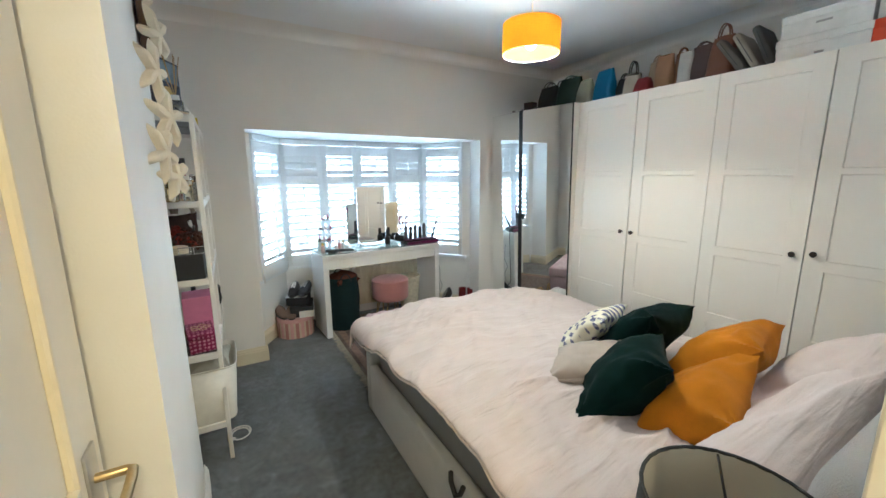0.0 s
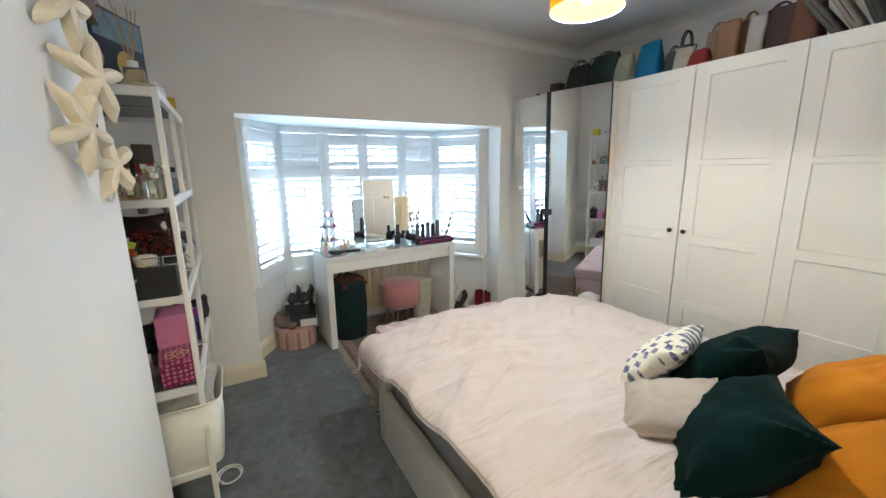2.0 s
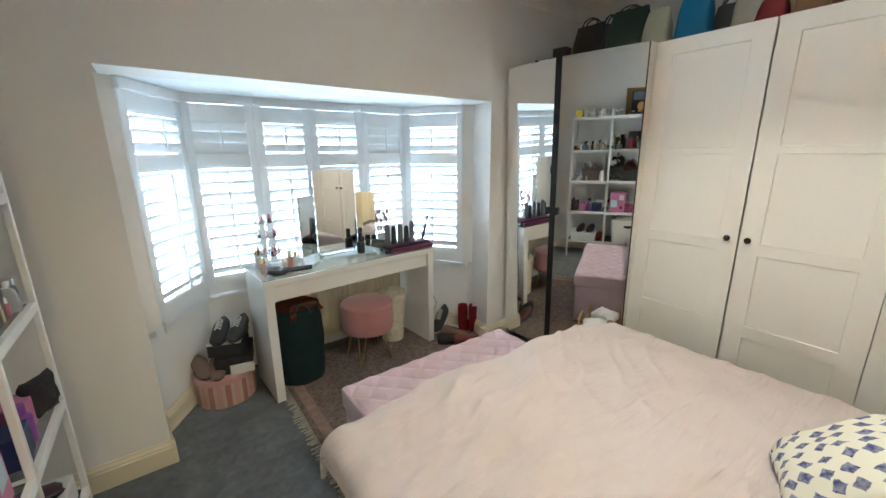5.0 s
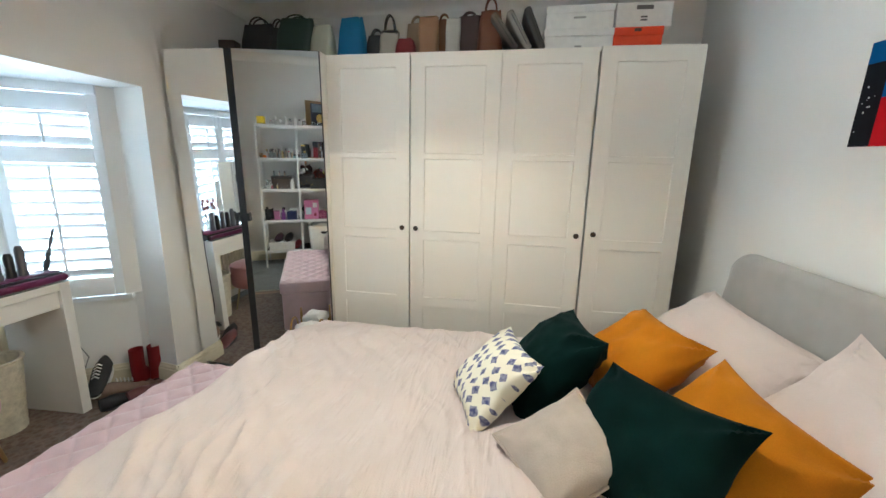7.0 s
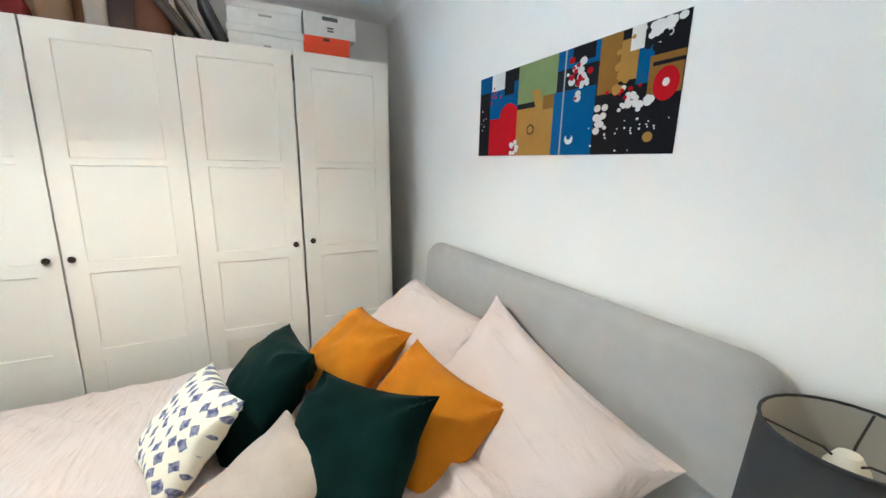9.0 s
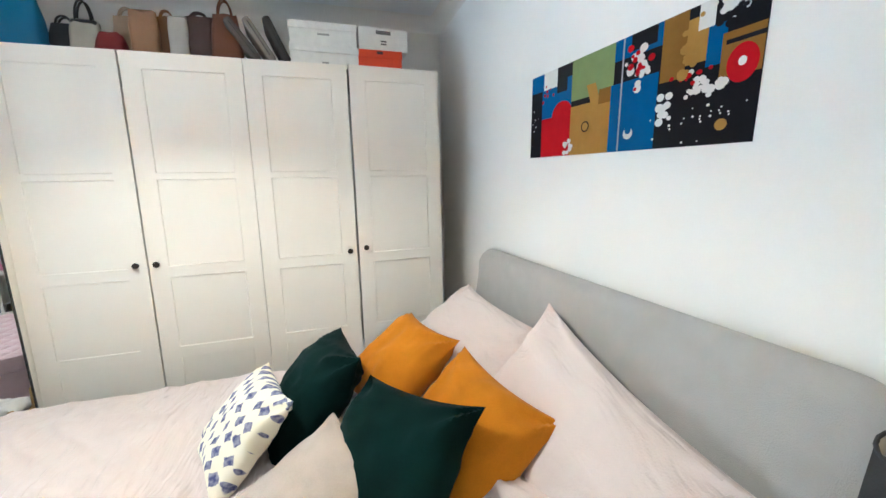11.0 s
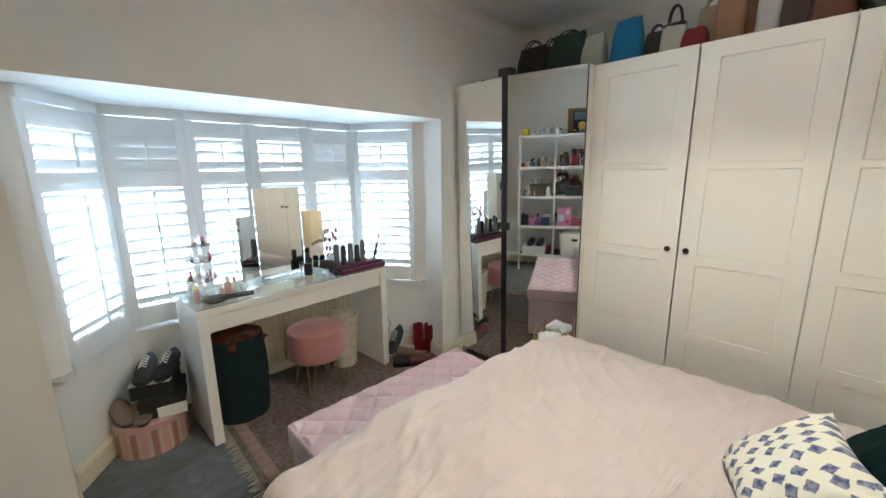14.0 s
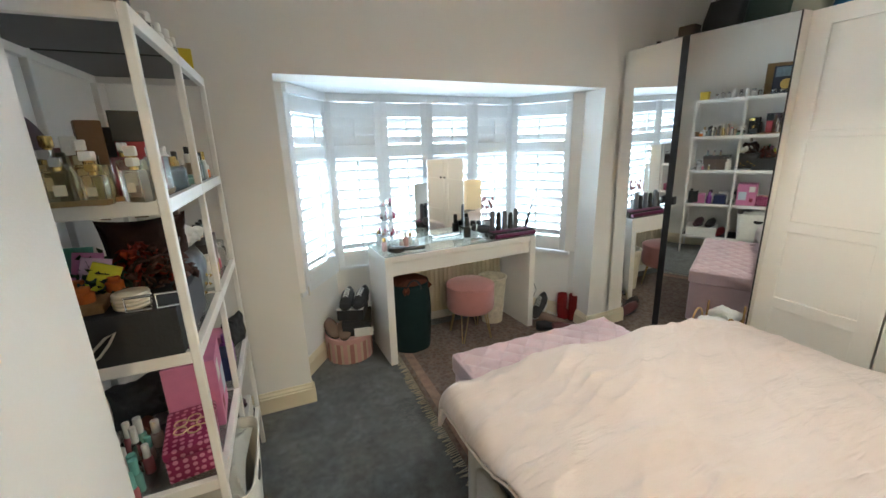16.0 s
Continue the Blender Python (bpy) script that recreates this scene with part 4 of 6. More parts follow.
def carton(name, x, y, z, w, d, h, body, label, rz=0.0, lid=None, lid_h=0.03, category="box", group="", band=None):
    """A cardboard box; lid: material of an overlapping lid."""
    th = thing(name, (x, y, z, 0, 0, rz), label, category, group)
    part("carton", box(-w / 2, w / 2, -d / 2, d / 2, 0, h - (0.002 if lid else 0), 0.002, 1), body, th, smooth=False)
    if lid:
        part("lid", box(-w / 2 - 0.003, w / 2 + 0.003, -d / 2 - 0.003, d / 2 + 0.003, h - lid_h, h + 0.003, 0.002, 1), lid, th, smooth=False)
    if band:
        for zz, hh, ww in band[1]:
            part("print_bar", box(-w / 2 - 0.0042, -w / 2 - 0.0032, -d * ww / 2, d * ww / 2, zz, zz + hh), band[0], th, smooth=False)
    return th


def handbag(x, y, z, w, d, h, body, label, taper=0.75, handle=0.1, rz=90.0, lean_x=0.0, flap=None, metal=None, hname="handle", puff=0.25):
    """A bag standing on its base: swelling body, strap, optional flap and clasp."""
    th = thing("handbag", (x, y, z, lean_x, 0, rz), label, "bag", "bags on the wardrobe")
    bm = bmesh.new()
    n, m = 20, 8
    rings = []
    for j in range(m + 1):
        v = j / m
        ww = w / 2 * (1 + (taper - 1) * v) * (1 + 0.03 * math.sin(v * 9 + x * 7))
        dd = d / 2 * (1 - 0.72 * v ** 1.6) * (1 + puff * math.sin(v * math.pi))
        ring = []
        for i in range(n):
            a = 2 * math.pi * i / n
            cx, cy = math.cos(a), math.sin(a)
            sx, sy = math.copysign(abs(cx) ** 0.45, cx), math.copysign(abs(cy) ** 0.6, cy)
            zz = h * v + 0.012 * noise.noise(Vector((x * 9 + cx * 2, y * 9 + cy * 2, v * 3))) * (v > 0)
            ring.append(bm.verts.new((ww * sx, dd * sy, max(0.0, zz))))
        rings.append(ring)
    for a, b in zip(rings, rings[1:]):
        for i in range(n):
            bm.faces.new((a[i], a[(i + 1) % n], b[(i + 1) % n], b[i]))
    bm.faces.new(rings[0][::-1])
    bm.faces.new(rings[-1])
    part("bag_body", bm, body, th)
    if handle:
        for s in (-1, 1):
            part(hname, tube(arc((0, s * d * 0.12, h * 0.96), w * taper * 0.28, 0, 180, 12, "xz", handle), 0.005, 6), flap or body, th)
    if flap:
        part("flap", box(-w * taper * 0.48, w * taper * 0.48, -d * 0.36, d * 0.2, h * 0.72, h * 1.0, 0.012, 3), flap, th)
    if metal:
        part("clasp", box(-0.012, 0.012, -d * 0.40, -d * 0.36, h * 0.62, h * 0.68, 0.002), metal, th)
    return th


# ---- on top of the wardrobes ----
WT = WTOP + 0.001
# The 0.62 puts the shade over the wardrobe tops into the leather colours.
DIMMED_LEATHER = lambda c, r=0.55: mat("leather", tuple(0.62 * k for k in c), r, var=0.1, scale=14, bump=0.35, fine=160)
BLK, GRN = DIMMED_LEATHER((0.022, 0.020, 0.020)), DIMMED_LEATHER((0.014, 0.040, 0.024))
bags = (
    (2.97, 2.84, 0.24, 0.14, 0.24, BLK, "black leather backpack with looped handles", 0.85, 0.05),
    (2.99, 2.71, 0.16, 0.13, 0.22, BLK, "black quilted handbag with striped handles", 0.9, 0.06),
    (2.96, 2.57, 0.27, 0.15, 0.26, GRN, "dark green backpack with a round front pocket", 0.82, 0.03),
    (2.95, 2.39, 0.17, 0.11, 0.21, DIMMED_LEATHER((0.58, 0.58, 0.44)), "pale cream bucket bag", 0.72, 0.0),
    (2.94, 2.19, 0.19, 0.12, 0.245, DIMMED_LEATHER((0.0, 0.19, 0.42)), "bright blue tote bag", 0.72, 0.0),
    (3.00, 2.055, 0.14, 0.10, 0.16, DIMMED_LEATHER((0.05, 0.05, 0.055)), "small dark grey bag", 0.8, 0.04),
    (2.95, 1.955, 0.13, 0.09, 0.17, DIMMED_LEATHER((0.62, 0.57, 0.46)), "cream bag with dark piping and a top handle", 0.85, 0.09),
    (2.93, 1.85, 0.14, 0.10, 0.11, DIMMED_LEATHER((0.30, 0.012, 0.014)), "soft red leather bag", 0.7, 0.0),
    (3.01, 1.80, 0.13, 0.08, 0.22, DIMMED_LEATHER((0.44, 0.31, 0.20)), "pink beige pleated bag", 0.95, 0.05),
    (2.95, 1.715, 0.12, 0.07, 0.235, DIMMED_LEATHER((0.40, 0.21, 0.10)), "tan leather tote bag", 1.0, 0.0),
    (3.02, 1.635, 0.10, 0.06, 0.24, DIMMED_LEATHER((0.27, 0.11, 0.035)), "slim brown leather bag", 0.95, 0.04),
    (2.94, 1.565, 0.09, 0.06, 0.215, DIMMED_LEATHER((0.62, 0.58, 0.52)), "slim off-white leather bag", 0.95, 0.0),
    (2.97, 1.475, 0.14, 0.09, 0.235, DIMMED_LEATHER((0.055, 0.018, 0.014)), "dark brown leather satchel", 0.95, 0.03),
    (2.95, 1.35, 0.16, 0.11, 0.25, DIMMED_LEATHER((0.19, 0.055, 0.018)), "rust brown satchel with a curved flap", 0.72, 0.08),
)
for i, (x, y, w, d, h, m, label, taper, hnd) in enumerate(bags):
    handbag(x, y, WT, w, d, h, m, label, taper, hnd, 90, 0, BLK if i in (6,) else None, GOLD if i in (0, 2, 12) else None)
for y, a, c in ((1.20, 36, (0.10, 0.09, 0.075)), (1.13, 31, (0.26, 0.23, 0.19)), (1.06, 24, (0.06, 0.055, 0.05))):
    fb = thing("flat_bag", pose(2.95, y, WT + 0.013, -a, 0, 3), "flat canvas bag slumped beside the shoe boxes", "bag", "bags on the wardrobe")
    part("bag_body", box(-0.11, 0.11, -0.021, 0.021, 0, 0.235, 0.016, 3), mat("canvas", c, 0.85, var=0.06, scale=6, bump=0.2, fine=260), fb)
    part("zip", tube([(-0.113, 0, 0.03), (-0.1135, 0, 0.12), (-0.113, 0, 0.21)], 0.002, 6), BLACKM, fb)
carton("shoe_box", 2.98, 0.87, WT, 0.22, 0.36, 0.115, CARD_W, "off-white shoe box with a lid", 2, CARD_W, 0.035, group="shoe boxes", band=(paint((0.35, 0.34, 0.32)), ((0.02, 0.012, 0.10),)))
carton("shoe_box", 2.99, 0.865, WT + 0.119, 0.22, 0.35, 0.115, CARD_W, "off-white shoe box with a lid", -1, CARD_W, 0.035, group="shoe boxes", band=(paint((0.35, 0.34, 0.32)), ((0.05, 0.010, 0.18),)))
ORANGE = paint((0.70, 0.055, 0.008), 0.5)
carton("orange_shoe_box", 2.98, 0.565, WT, 0.2, 0.25, 0.115, ORANGE, "bright orange shoe box", 0, ORANGE, 0.04, group="shoe boxes", band=(paint((0.05, 0.02, 0.02)), ((0.095, 0.016, 0.14),)))
carton("white_box", 2.99, 0.545, WT + 0.119, 0.2, 0.28, 0.12, CARD_W, "white cardboard box with a printed label", 3, None, group="shoe boxes", band=(paint((0.12, 0.11, 0.11)), ((0.03, 0.008, 0.12), (0.045, 0.008, 0.12), (0.085, 0.02, 0.3))))
carton("small_brown_box", 2.86, 2.98, WT + 0.004, 0.08, 0.10, 0.11, paint((0.05, 0.035, 0.03)), "small dark brown leather box", 10)
for dx, dy in ((0, 0), (0.03, 0.06), (-0.02, 0.11)):
    bottle("dark_pouch", 2.80 + dx, 3.02 + dy, WT + 0.003, 0.03, 0.05, paint((0.03, 0.012, 0.012)), paint((0.03, 0.012, 0.012)), "small dark velvet pouch", 0.3, 0.5, "pouches", "pouch")


# ---- poster over the headboard ----
PW, PHH = 0.925, 0.325
PO = thing("poster", (1.635, Y0 + 0.001, 1.490, 0, 2.2, 180), "long unframed poster in blue, red, gold and black blocks", "poster")
K_, R_, G_, B_, W_, BR_, GR_ = (mat("poster_ink", c, 0.85, var=0.08, scale=25, spec=0.12) for c in ((0.012, 0.012, 0.016), (0.44, 0.005, 0.012), (0.40, 0.22, 0.05), (0.008, 0.095, 0.27), (0.72, 0.70, 0.66), (0.24, 0.12, 0.025), (0.20, 0.26, 0.11)))
part("sheet", box(-PW / 2, PW / 2, -0.002, 0, 0, PHH), K_, PO, "black printed sheet", smooth=False)
layer = [0.0021]


def block(u0, v0, u1, v1, m, lean_u=0.0):
    """A printed area of the poster; u to the viewer's right, v up, both 0 to 1."""
    layer[0] += 0.00006
    y = layer[0]
    bm = bmesh.new()
    X = lambda u: -PW / 2 + u * PW
    vs = [bm.verts.new((X(u), -y, v * PHH)) for u, v in ((u0, v0), (u1, v0), (u1 + lean_u, v1), (u0 + lean_u, v1))]
    bm.faces.new(vs)
    part("print_block", bm, m, PO, smooth=False)


def blob(u, v, ru, rv, m, n=20):
    layer[0] += 0.00006
    bm = bmesh.new()
    bm.faces.new([bm.verts.new((-PW / 2 + u * PW + ru * PW * math.cos(2 * math.pi * i / n), -layer[0], v * PHH + rv * PHH * math.sin(2 * math.pi * i / n))) for i in range(n)])
    part("print_blob", bm, m, PO, smooth=False)


block(0.0, 0.80, 0.10, 1.0, B_)
block(0.09, 0.30, 0.30, 0.86, B_)
block(0.10, 0.80, 0.20, 1.0, W_)
block(0.20, 0.72, 0.27, 0.98, K_)
block(0.09, 0.0, 0.31, 0.46, R_)
blob(0.24, 0.46, 0.07, 0.16, R_)
block(0.30, 0.58, 0.53, 1.0, GR_)
block(0.30, 0.0, 0.52, 0.52, G_)
block(0.42, 0.50, 0.47, 0.70, G_, -0.03)
block(0.46, 0.48, 0.55, 0.62, BR_)
block(0.52, 0.0, 0.715, 0.62, B_)
block(0.53, 0.82, 0.72, 1.0, B_)
block(0.60, 0.86, 0.70, 1.0, K_)
block(0.565, 0.0, 0.572, 1.0, paint((0.35, 0.33, 0.38)))
block(0.72, 0.52, 0.80, 1.0, BR_)
block(0.80, 0.60, 0.87, 0.92, G_)
block(0.86, 0.55, 0.91, 0.82, B_)
block(0.90, 0.45, 1.0, 0.74, BR_)
block(0.91, 0.66, 1.0, 0.69, K_)
block(0.83, 0.82, 0.875, 1.0, W_)
blob(0.955, 0.52, 0.038, 0.125, R_, 28)
blob(0.955, 0.53, 0.010, 0.03, W_)
rnd = random.Random(5)
for (cu, cv, su, sv, n, m, r) in ((0.64, 0.72, 0.04, 0.14, 26, W_, 0.014), (0.63, 0.70, 0.04, 0.16, 12, R_, 0.012), (0.29, 0.10, 0.025, 0.14, 18, W_, 0.011), (0.75, 0.33, 0.025, 0.08, 12, W_, 0.013), (0.87, 0.43, 0.06, 0.07, 26, W_, 0.012),
                                  (0.94, 0.93, 0.05, 0.07, 26, W_, 0.012), (0.84, 0.52, 0.05, 0.05, 10, R_, 0.008), (0.82, 0.70, 0.03, 0.18, 14, G_, 0.014), (0.94, 0.84, 0.05, 0.06, 12, K_, 0.012), (0.05, 0.40, 0.03, 0.2, 10, W_, 0.004), (0.85, 0.18, 0.13, 0.15, 22, W_, 0.004), (0.16, 0.75, 0.05, 0.08, 7, R_, 0.008)):
    for _ in range(n):
        k = rnd.uniform(0.5, 1.2)
        blob(min(0.985, max(0.012, rnd.gauss(cu, su * 0.6))), min(0.96, max(0.03, rnd.gauss(cv, sv * 0.6))), r * k, r * k * 2.3, m, 9)
blob(0.41, 0.28, 0.022, 0.055, K_)
blob(0.41, 0.28, 0.017, 0.042, G_)
blob(0.625, 0.15, 0.020, 0.05, W_)
blob(0.625, 0.18, 0.013, 0.035, B_)
blob(0.93, 0.13, 0.016, 0.04, G_)


# ---- bedside lamp and its table ----
NT = thing("bedside_table", (0.735, 0.235, 0), "small white bedside table beside the bed", "bedside table")
part("table_top", box(-0.10, 0.10, -0.17, 0.17, 0.60, 0.625, 0.004), WHITE, NT)
part("cabinet_body", box(-0.095, 0.095, -0.165, 0.165, 0.10, 0.599, 0.003), WHITE, NT)
part("drawer_front", box(-0.09, 0.09, 0.1655, 0.180, 0.36, 0.58, 0.003), WHITE, NT)
for x in (-0.08, 0.08):
    for y in (-0.14, 0.14):
        part("leg", box(x - 0.012, x + 0.012, y - 0.012, y + 0.012, 0, 0.099), WHITE, NT)
LX, LY, LZ, LR = 0.742, 0.180, 1.025, 0.114
TL = thing("table_lamp", (LX, LY, 0.626), "bedside lamp with a dark grey drum shade", "table lamp")
SHD = mat("charcoal_shade_fabric", (0.022, 0.024, 0.028), 0.85, var=0.15, scale=20, bump=0.3, fine=300)
SHI = mat("shade_lining", (0.42, 0.40, 0.36), 0.7, var=0.04, scale=10)
zt = LZ - 0.626
part("shade", lathe([(LR * 1.14, zt - 0.20), (LR, zt)], 48), SHD, TL, "charcoal drum shade").modifiers.new("t", "SOLIDIFY").thickness = 0.0015
part("shade_lining", lathe([(LR * 1.14 - 0.003, zt - 0.199), (LR - 0.003, zt - 0.001)], 48), SHI, TL, "pale shade lining")
part("shade_ring", tube(arc((0, 0, zt), LR - 0.0005, 0, 348, 29, "xy"), 0.003, 6, True), SHD, TL)
for a in (35, 155, 275):
    part("spoke", tube([(0, 0, zt - 0.055), (0.03 * math.cos(radians(a)), 0.03 * math.sin(radians(a)), zt - 0.03), ((LR - 0.003) * math.cos(radians(a)), (LR - 0.003) * math.sin(radians(a)), zt - 0.004)], 0.002, 6), BLACK, TL)
part("lamp_base", lathe([(0, 0), (0.065, 0), (0.066, 0.012), (0.03, 0.03), (0.05, 0.10), (0.035, 0.17), (0.012, 0.21), (0.012, 0.27), (0, 0.27)], 24), STEEL, TL)
part("bulb", lathe([(0, 0.271), (0.013, 0.271), (0.013, 0.29), (0.028, 0.32), (0.028, 0.345), (0.015, 0.368), (0, 0.372)], 20), paint((0.75, 0.72, 0.64), 0.3), TL)


# ---- dried garland on the chimney breast ----
GA = thing("hanging_garland", (0.004, 1.50, 1.90, 0, 0, -93.6 + 90), "hanging garland of pale starfish and shells on a cord", "wall hanging")
STAR = mat("dried_starfish", (0.76, 0.69, 0.56), 0.8, var=0.10, scale=25, bump=0.2, fine=220)
SHELL = mat("brown_shell", (0.30, 0.15, 0.05), 0.6, var=0.3, scale=25, bump=0.4)


def starfish(r, t):
    bm = bmesh.new()
    n = 80
    top, low = bm.verts.new((t, 0, 0)), bm.verts.new((0, 0, 0))
    ring, mid = [], []
    for i in range(n):
        a = 2 * math.pi * i / n
        k = 0.24 + 0.76 * (0.5 + 0.5 * math.cos(5 * a)) ** 1.5
        ring.append(bm.verts.new((0, r * k * math.cos(a), r * k * math.sin(a))))
        mid.append(bm.verts.new((t * 0.8, r * k * 0.72 * math.cos(a), r * k * 0.72 * math.sin(a))))
    for i in range(n):
        j = (i + 1) % n
        bm.faces.new((ring[i], ring[j], mid[j], mid[i]))
        bm.faces.new((mid[i], mid[j], top))
        bm.faces.new((ring[j], ring[i], low))
    bmesh.ops.recalc_face_normals(bm, faces=bm.faces[:])
    return bm


part("cord", tube([(0.006, -0.02, 0.42), (0.025, 0.0, 0.2), (0.03, 0.0, 0.0), (0.03, 0.02, -0.45)], 0.003, 6), SHELL, GA)
for i, (dy, dz, r, a, lean_) in enumerate(((0.0, 0.10, 0.055, 10, 6), (0.03, -0.02, 0.075, 40, 16), (-0.02, -0.13, 0.085, 75, 10), (0.05, -0.25, 0.09, 15, 22), (-0.03, -0.36, 0.085, 55, 14), (0.06, -0.43, 0.075, 30, 24))):
    o = part("starfish", starfish(r * 1.12, 0.026), STAR, GA, "pale dried starfish")
    o.matrix_local = pose(0.030 + 0.010 * (i % 2), dy - 0.055, dz, a, 0, -4 - 0.7 * lean_)
for dy, dz in ((0.0, 0.26), (0.02, 0.2), (-0.01, 0.14), (0.03, -0.2), (0.04, -0.29)):
    o = part("shell", lathe([(0, -0.022), (0.006, -0.012), (0.009, 0.0), (0.006, 0.014), (0, 0.024)], 10), SHELL, GA, "brown shell")
    o.matrix_local = pose(0.052, dy, dz, random.uniform(-30, 30))
part("hoop", tube(arc((0.03, 0.02, -0.47), 0.04, 0, 345, 23, "yz"), 0.003, 6, True), STAR, GA)
single("picture_frame", box(-0.012, 0.012, -0.16, 0.16, 0, 0.5, 0.004), paint((0.10, 0.05, 0.025), 0.5), (0.003, 1.73, 1.86, 0, 0, 3.6), "dark wooden frame hanging on the chimney breast", "picture frame")


# ---- on the dressing table ----
TZ = 0.781
TM = thing("table_mirror", (1.465, 3.735, TZ, 0, 0, 5.6), "frameless three-part folding table mirror", "mirror")
part("centre_glass", box(-0.152, 0.152, 0, 0.008, 0.03, 0.585, 0.001), MIRROR, TM, "tall mirror glass", smooth=False)
part("backing", box(-0.150, 0.150, 0.0085, 0.016, 0.03, 0.583, 0.001), BLACKM, TM, smooth=False)
for s, a in ((-1, 22), (1, -30)):
    w = part("wing_glass", box(*sorted((0.0, s * 0.135)), 0, 0.008, 0.03, 0.425, 0.001), MIRROR, TM, "mirror wing", smooth=False)
    w.matrix_local = pose(s * 0.156, 0.002, 0, 0, 0, a)
part("stand", box(-0.13, 0.13, -0.01, 0.06, 0.0, 0.029, 0.004), CLEAR, TM, "clear acrylic foot")

ST = thing("hair_styler_set", (1.915, 3.56, TZ, 0, 0, 4), "black and plum hair styler case holding upright barrels", "hair styler")
PLUM = paint((0.11, 0.008, 0.05), 0.35)
part("case", box(-0.19, 0.19, -0.065, 0.065, 0, 0.045, 0.008, 3), BLACK, ST)
part("plum_roll", tube([(-0.178 + 0.0356 * i, -0.082, 0.0185 + 0.0006 * (i % 2)) for i in range(11)], 0.0175, 12), PLUM, ST, "padded plum roll along the case")
part("insert", box(-0.18, 0.18, -0.055, 0.055, 0.0455, 0.052, 0.003), PLUM, ST, "plum padded insert")
GREYP = paint((0.10, 0.10, 0.11), 0.35, 0.3)
for i, x in enumerate((-0.155, -0.10, -0.045, 0.01, 0.06)):
    h = (0.15, 0.13, 0.14, 0.12, 0.15)[i]
    part("barrel", lathe([(0, 0.0525), (0.021, 0.0525), (0.022, 0.075), (0.019, 0.08), (0.018, 0.0525 + h - 0.02), (0.012, 0.0525 + h), (0, 0.0525 + h)], 16, x=x, y=0.005), GREYP if i % 2 == 0 else BLACK, ST, "dark styling barrel")
WA = thing("curling_wand", pose(2.075, 3.58, TZ + 0.047, 0, 24, 20), "slim black curling wand leaning on its case", "curling wand")
part("handle", lathe([(0, 0), (0.010, 0), (0.012, 0.02), (0.011, 0.10), (0, 0.10)], 12), BLACK, WA)
part("barrel", lathe([(0, 0.1003), (0.008, 0.1003), (0.007, 0.21), (0.003, 0.225), (0, 0.226)], 12), GREYP, WA)
part("cable", tube([(0, 0, 0.22), (0.02, 0.01, 0.235), (0.05, 0.03, 0.22), (0.055, 0.04, 0.16)], 0.0025, 6), BLACK, WA)

BRS = thing("hair_brush", (0.99, 3.475, TZ + 0.017, 0, 0, -8), "black paddle hair brush lying on the table", "hair brush")
part("paddle", lathe([(0, -0.011), (0.036, -0.010), (0.045, 0.0), (0.040, 0.018), (0, 0.024)], 20, sx=1.5), BLACK, BRS)
part("handle", tube([(0.05, 0, 0.004), (0.10, 0, 0.004), (0.19, 0.01, 0.002)], 0.014, 8), BLACK, BRS)
part("bristle_pad", lathe([(0, -0.0165), (0.025, -0.016), (0.027, -0.0115), (0, -0.0115)], 16, sx=1.5), BLACKM, BRS)

OR_ = thing("makeup_organiser", (0.985, 3.66, TZ), "clear tiered acrylic stand holding lipsticks and tubes", "organiser")
ACR = mat("acrylic", (0.9, 0.92, 0.94), 0.05, var=0.0, trans=0.9)
part("pole", lathe([(0, 0), (0.05, 0), (0.05, 0.006), (0.007, 0.008), (0.007, 0.34), (0, 0.34)], 16), ACR, OR_)
for z, r in ((0.09, 0.085), (0.20, 0.075), (0.29, 0.06)):
    part("tier", lathe([(0.0075, z), (r, z), (r, z + 0.012), (r - 0.002, z + 0.012), (r - 0.002, z + 0.002), (0.0075, z + 0.002)], 24), ACR, OR_, "clear tray")
LIPC = ((0.55, 0.16, 0.22), (0.60, 0.30, 0.34), (0.10, 0.06, 0.06), (0.50, 0.34, 0.26), (0.28, 0.03, 0.06), (0.62, 0.45, 0.44))
PINKB0 = paint((0.62, 0.22, 0.36), 0.4)
k = 0
for z, r, n in ((0.093, 0.06, 6), (0.203, 0.05, 6), (0.293, 0.035, 4)):
    for i in range(n):
        a = 2 * math.pi * i / n + z * 7
        h = random.uniform(0.028, 0.05)
        bottle("lipstick", 0.985 + r * math.cos(a), 3.66 + r * math.sin(a), TZ + z, 0.008, h, paint(LIPC[k % 6]), (SILVER, CARD_W, PINKB0, CARD_W)[k % 4], "lipstick tube on the acrylic stand", 0.5, 0.95, "lipsticks", "lipstick", 10)
        k += 1
for i, (x, y, r, h, c) in enumerate(((0.925, 3.56, 0.018, 0.09, (0.62, 0.40, 0.38)), (1.09, 3.60, 0.02, 0.10, (0.60, 0.34, 0.30)), (1.14, 3.66, 0.016, 0.08, (0.70, 0.68, 0.64)), (1.05, 3.57, 0.015, 0.07, (0.65, 0.5, 0.45)), (0.93, 3.72, 0.022, 0.11, (0.7, 0.7, 0.7)), (1.17, 3.60, 0.018, 0.045, (0.72, 0.72, 0.72)))):
    bottle("cosmetic_bottle", x, y, TZ, r, h, paint(c, 0.3), CARD_W if i % 2 else GOLD, "small pastel cosmetic bottle", 0.3, 0.7, "cosmetics on the table")
bottle("perfume_bottle", 1.60, 3.66, TZ, 0.028, 0.15, BLACK, BLACK, "black perfume bottle with a tall cap", 0.45, 0.55, category="perfume bottle")
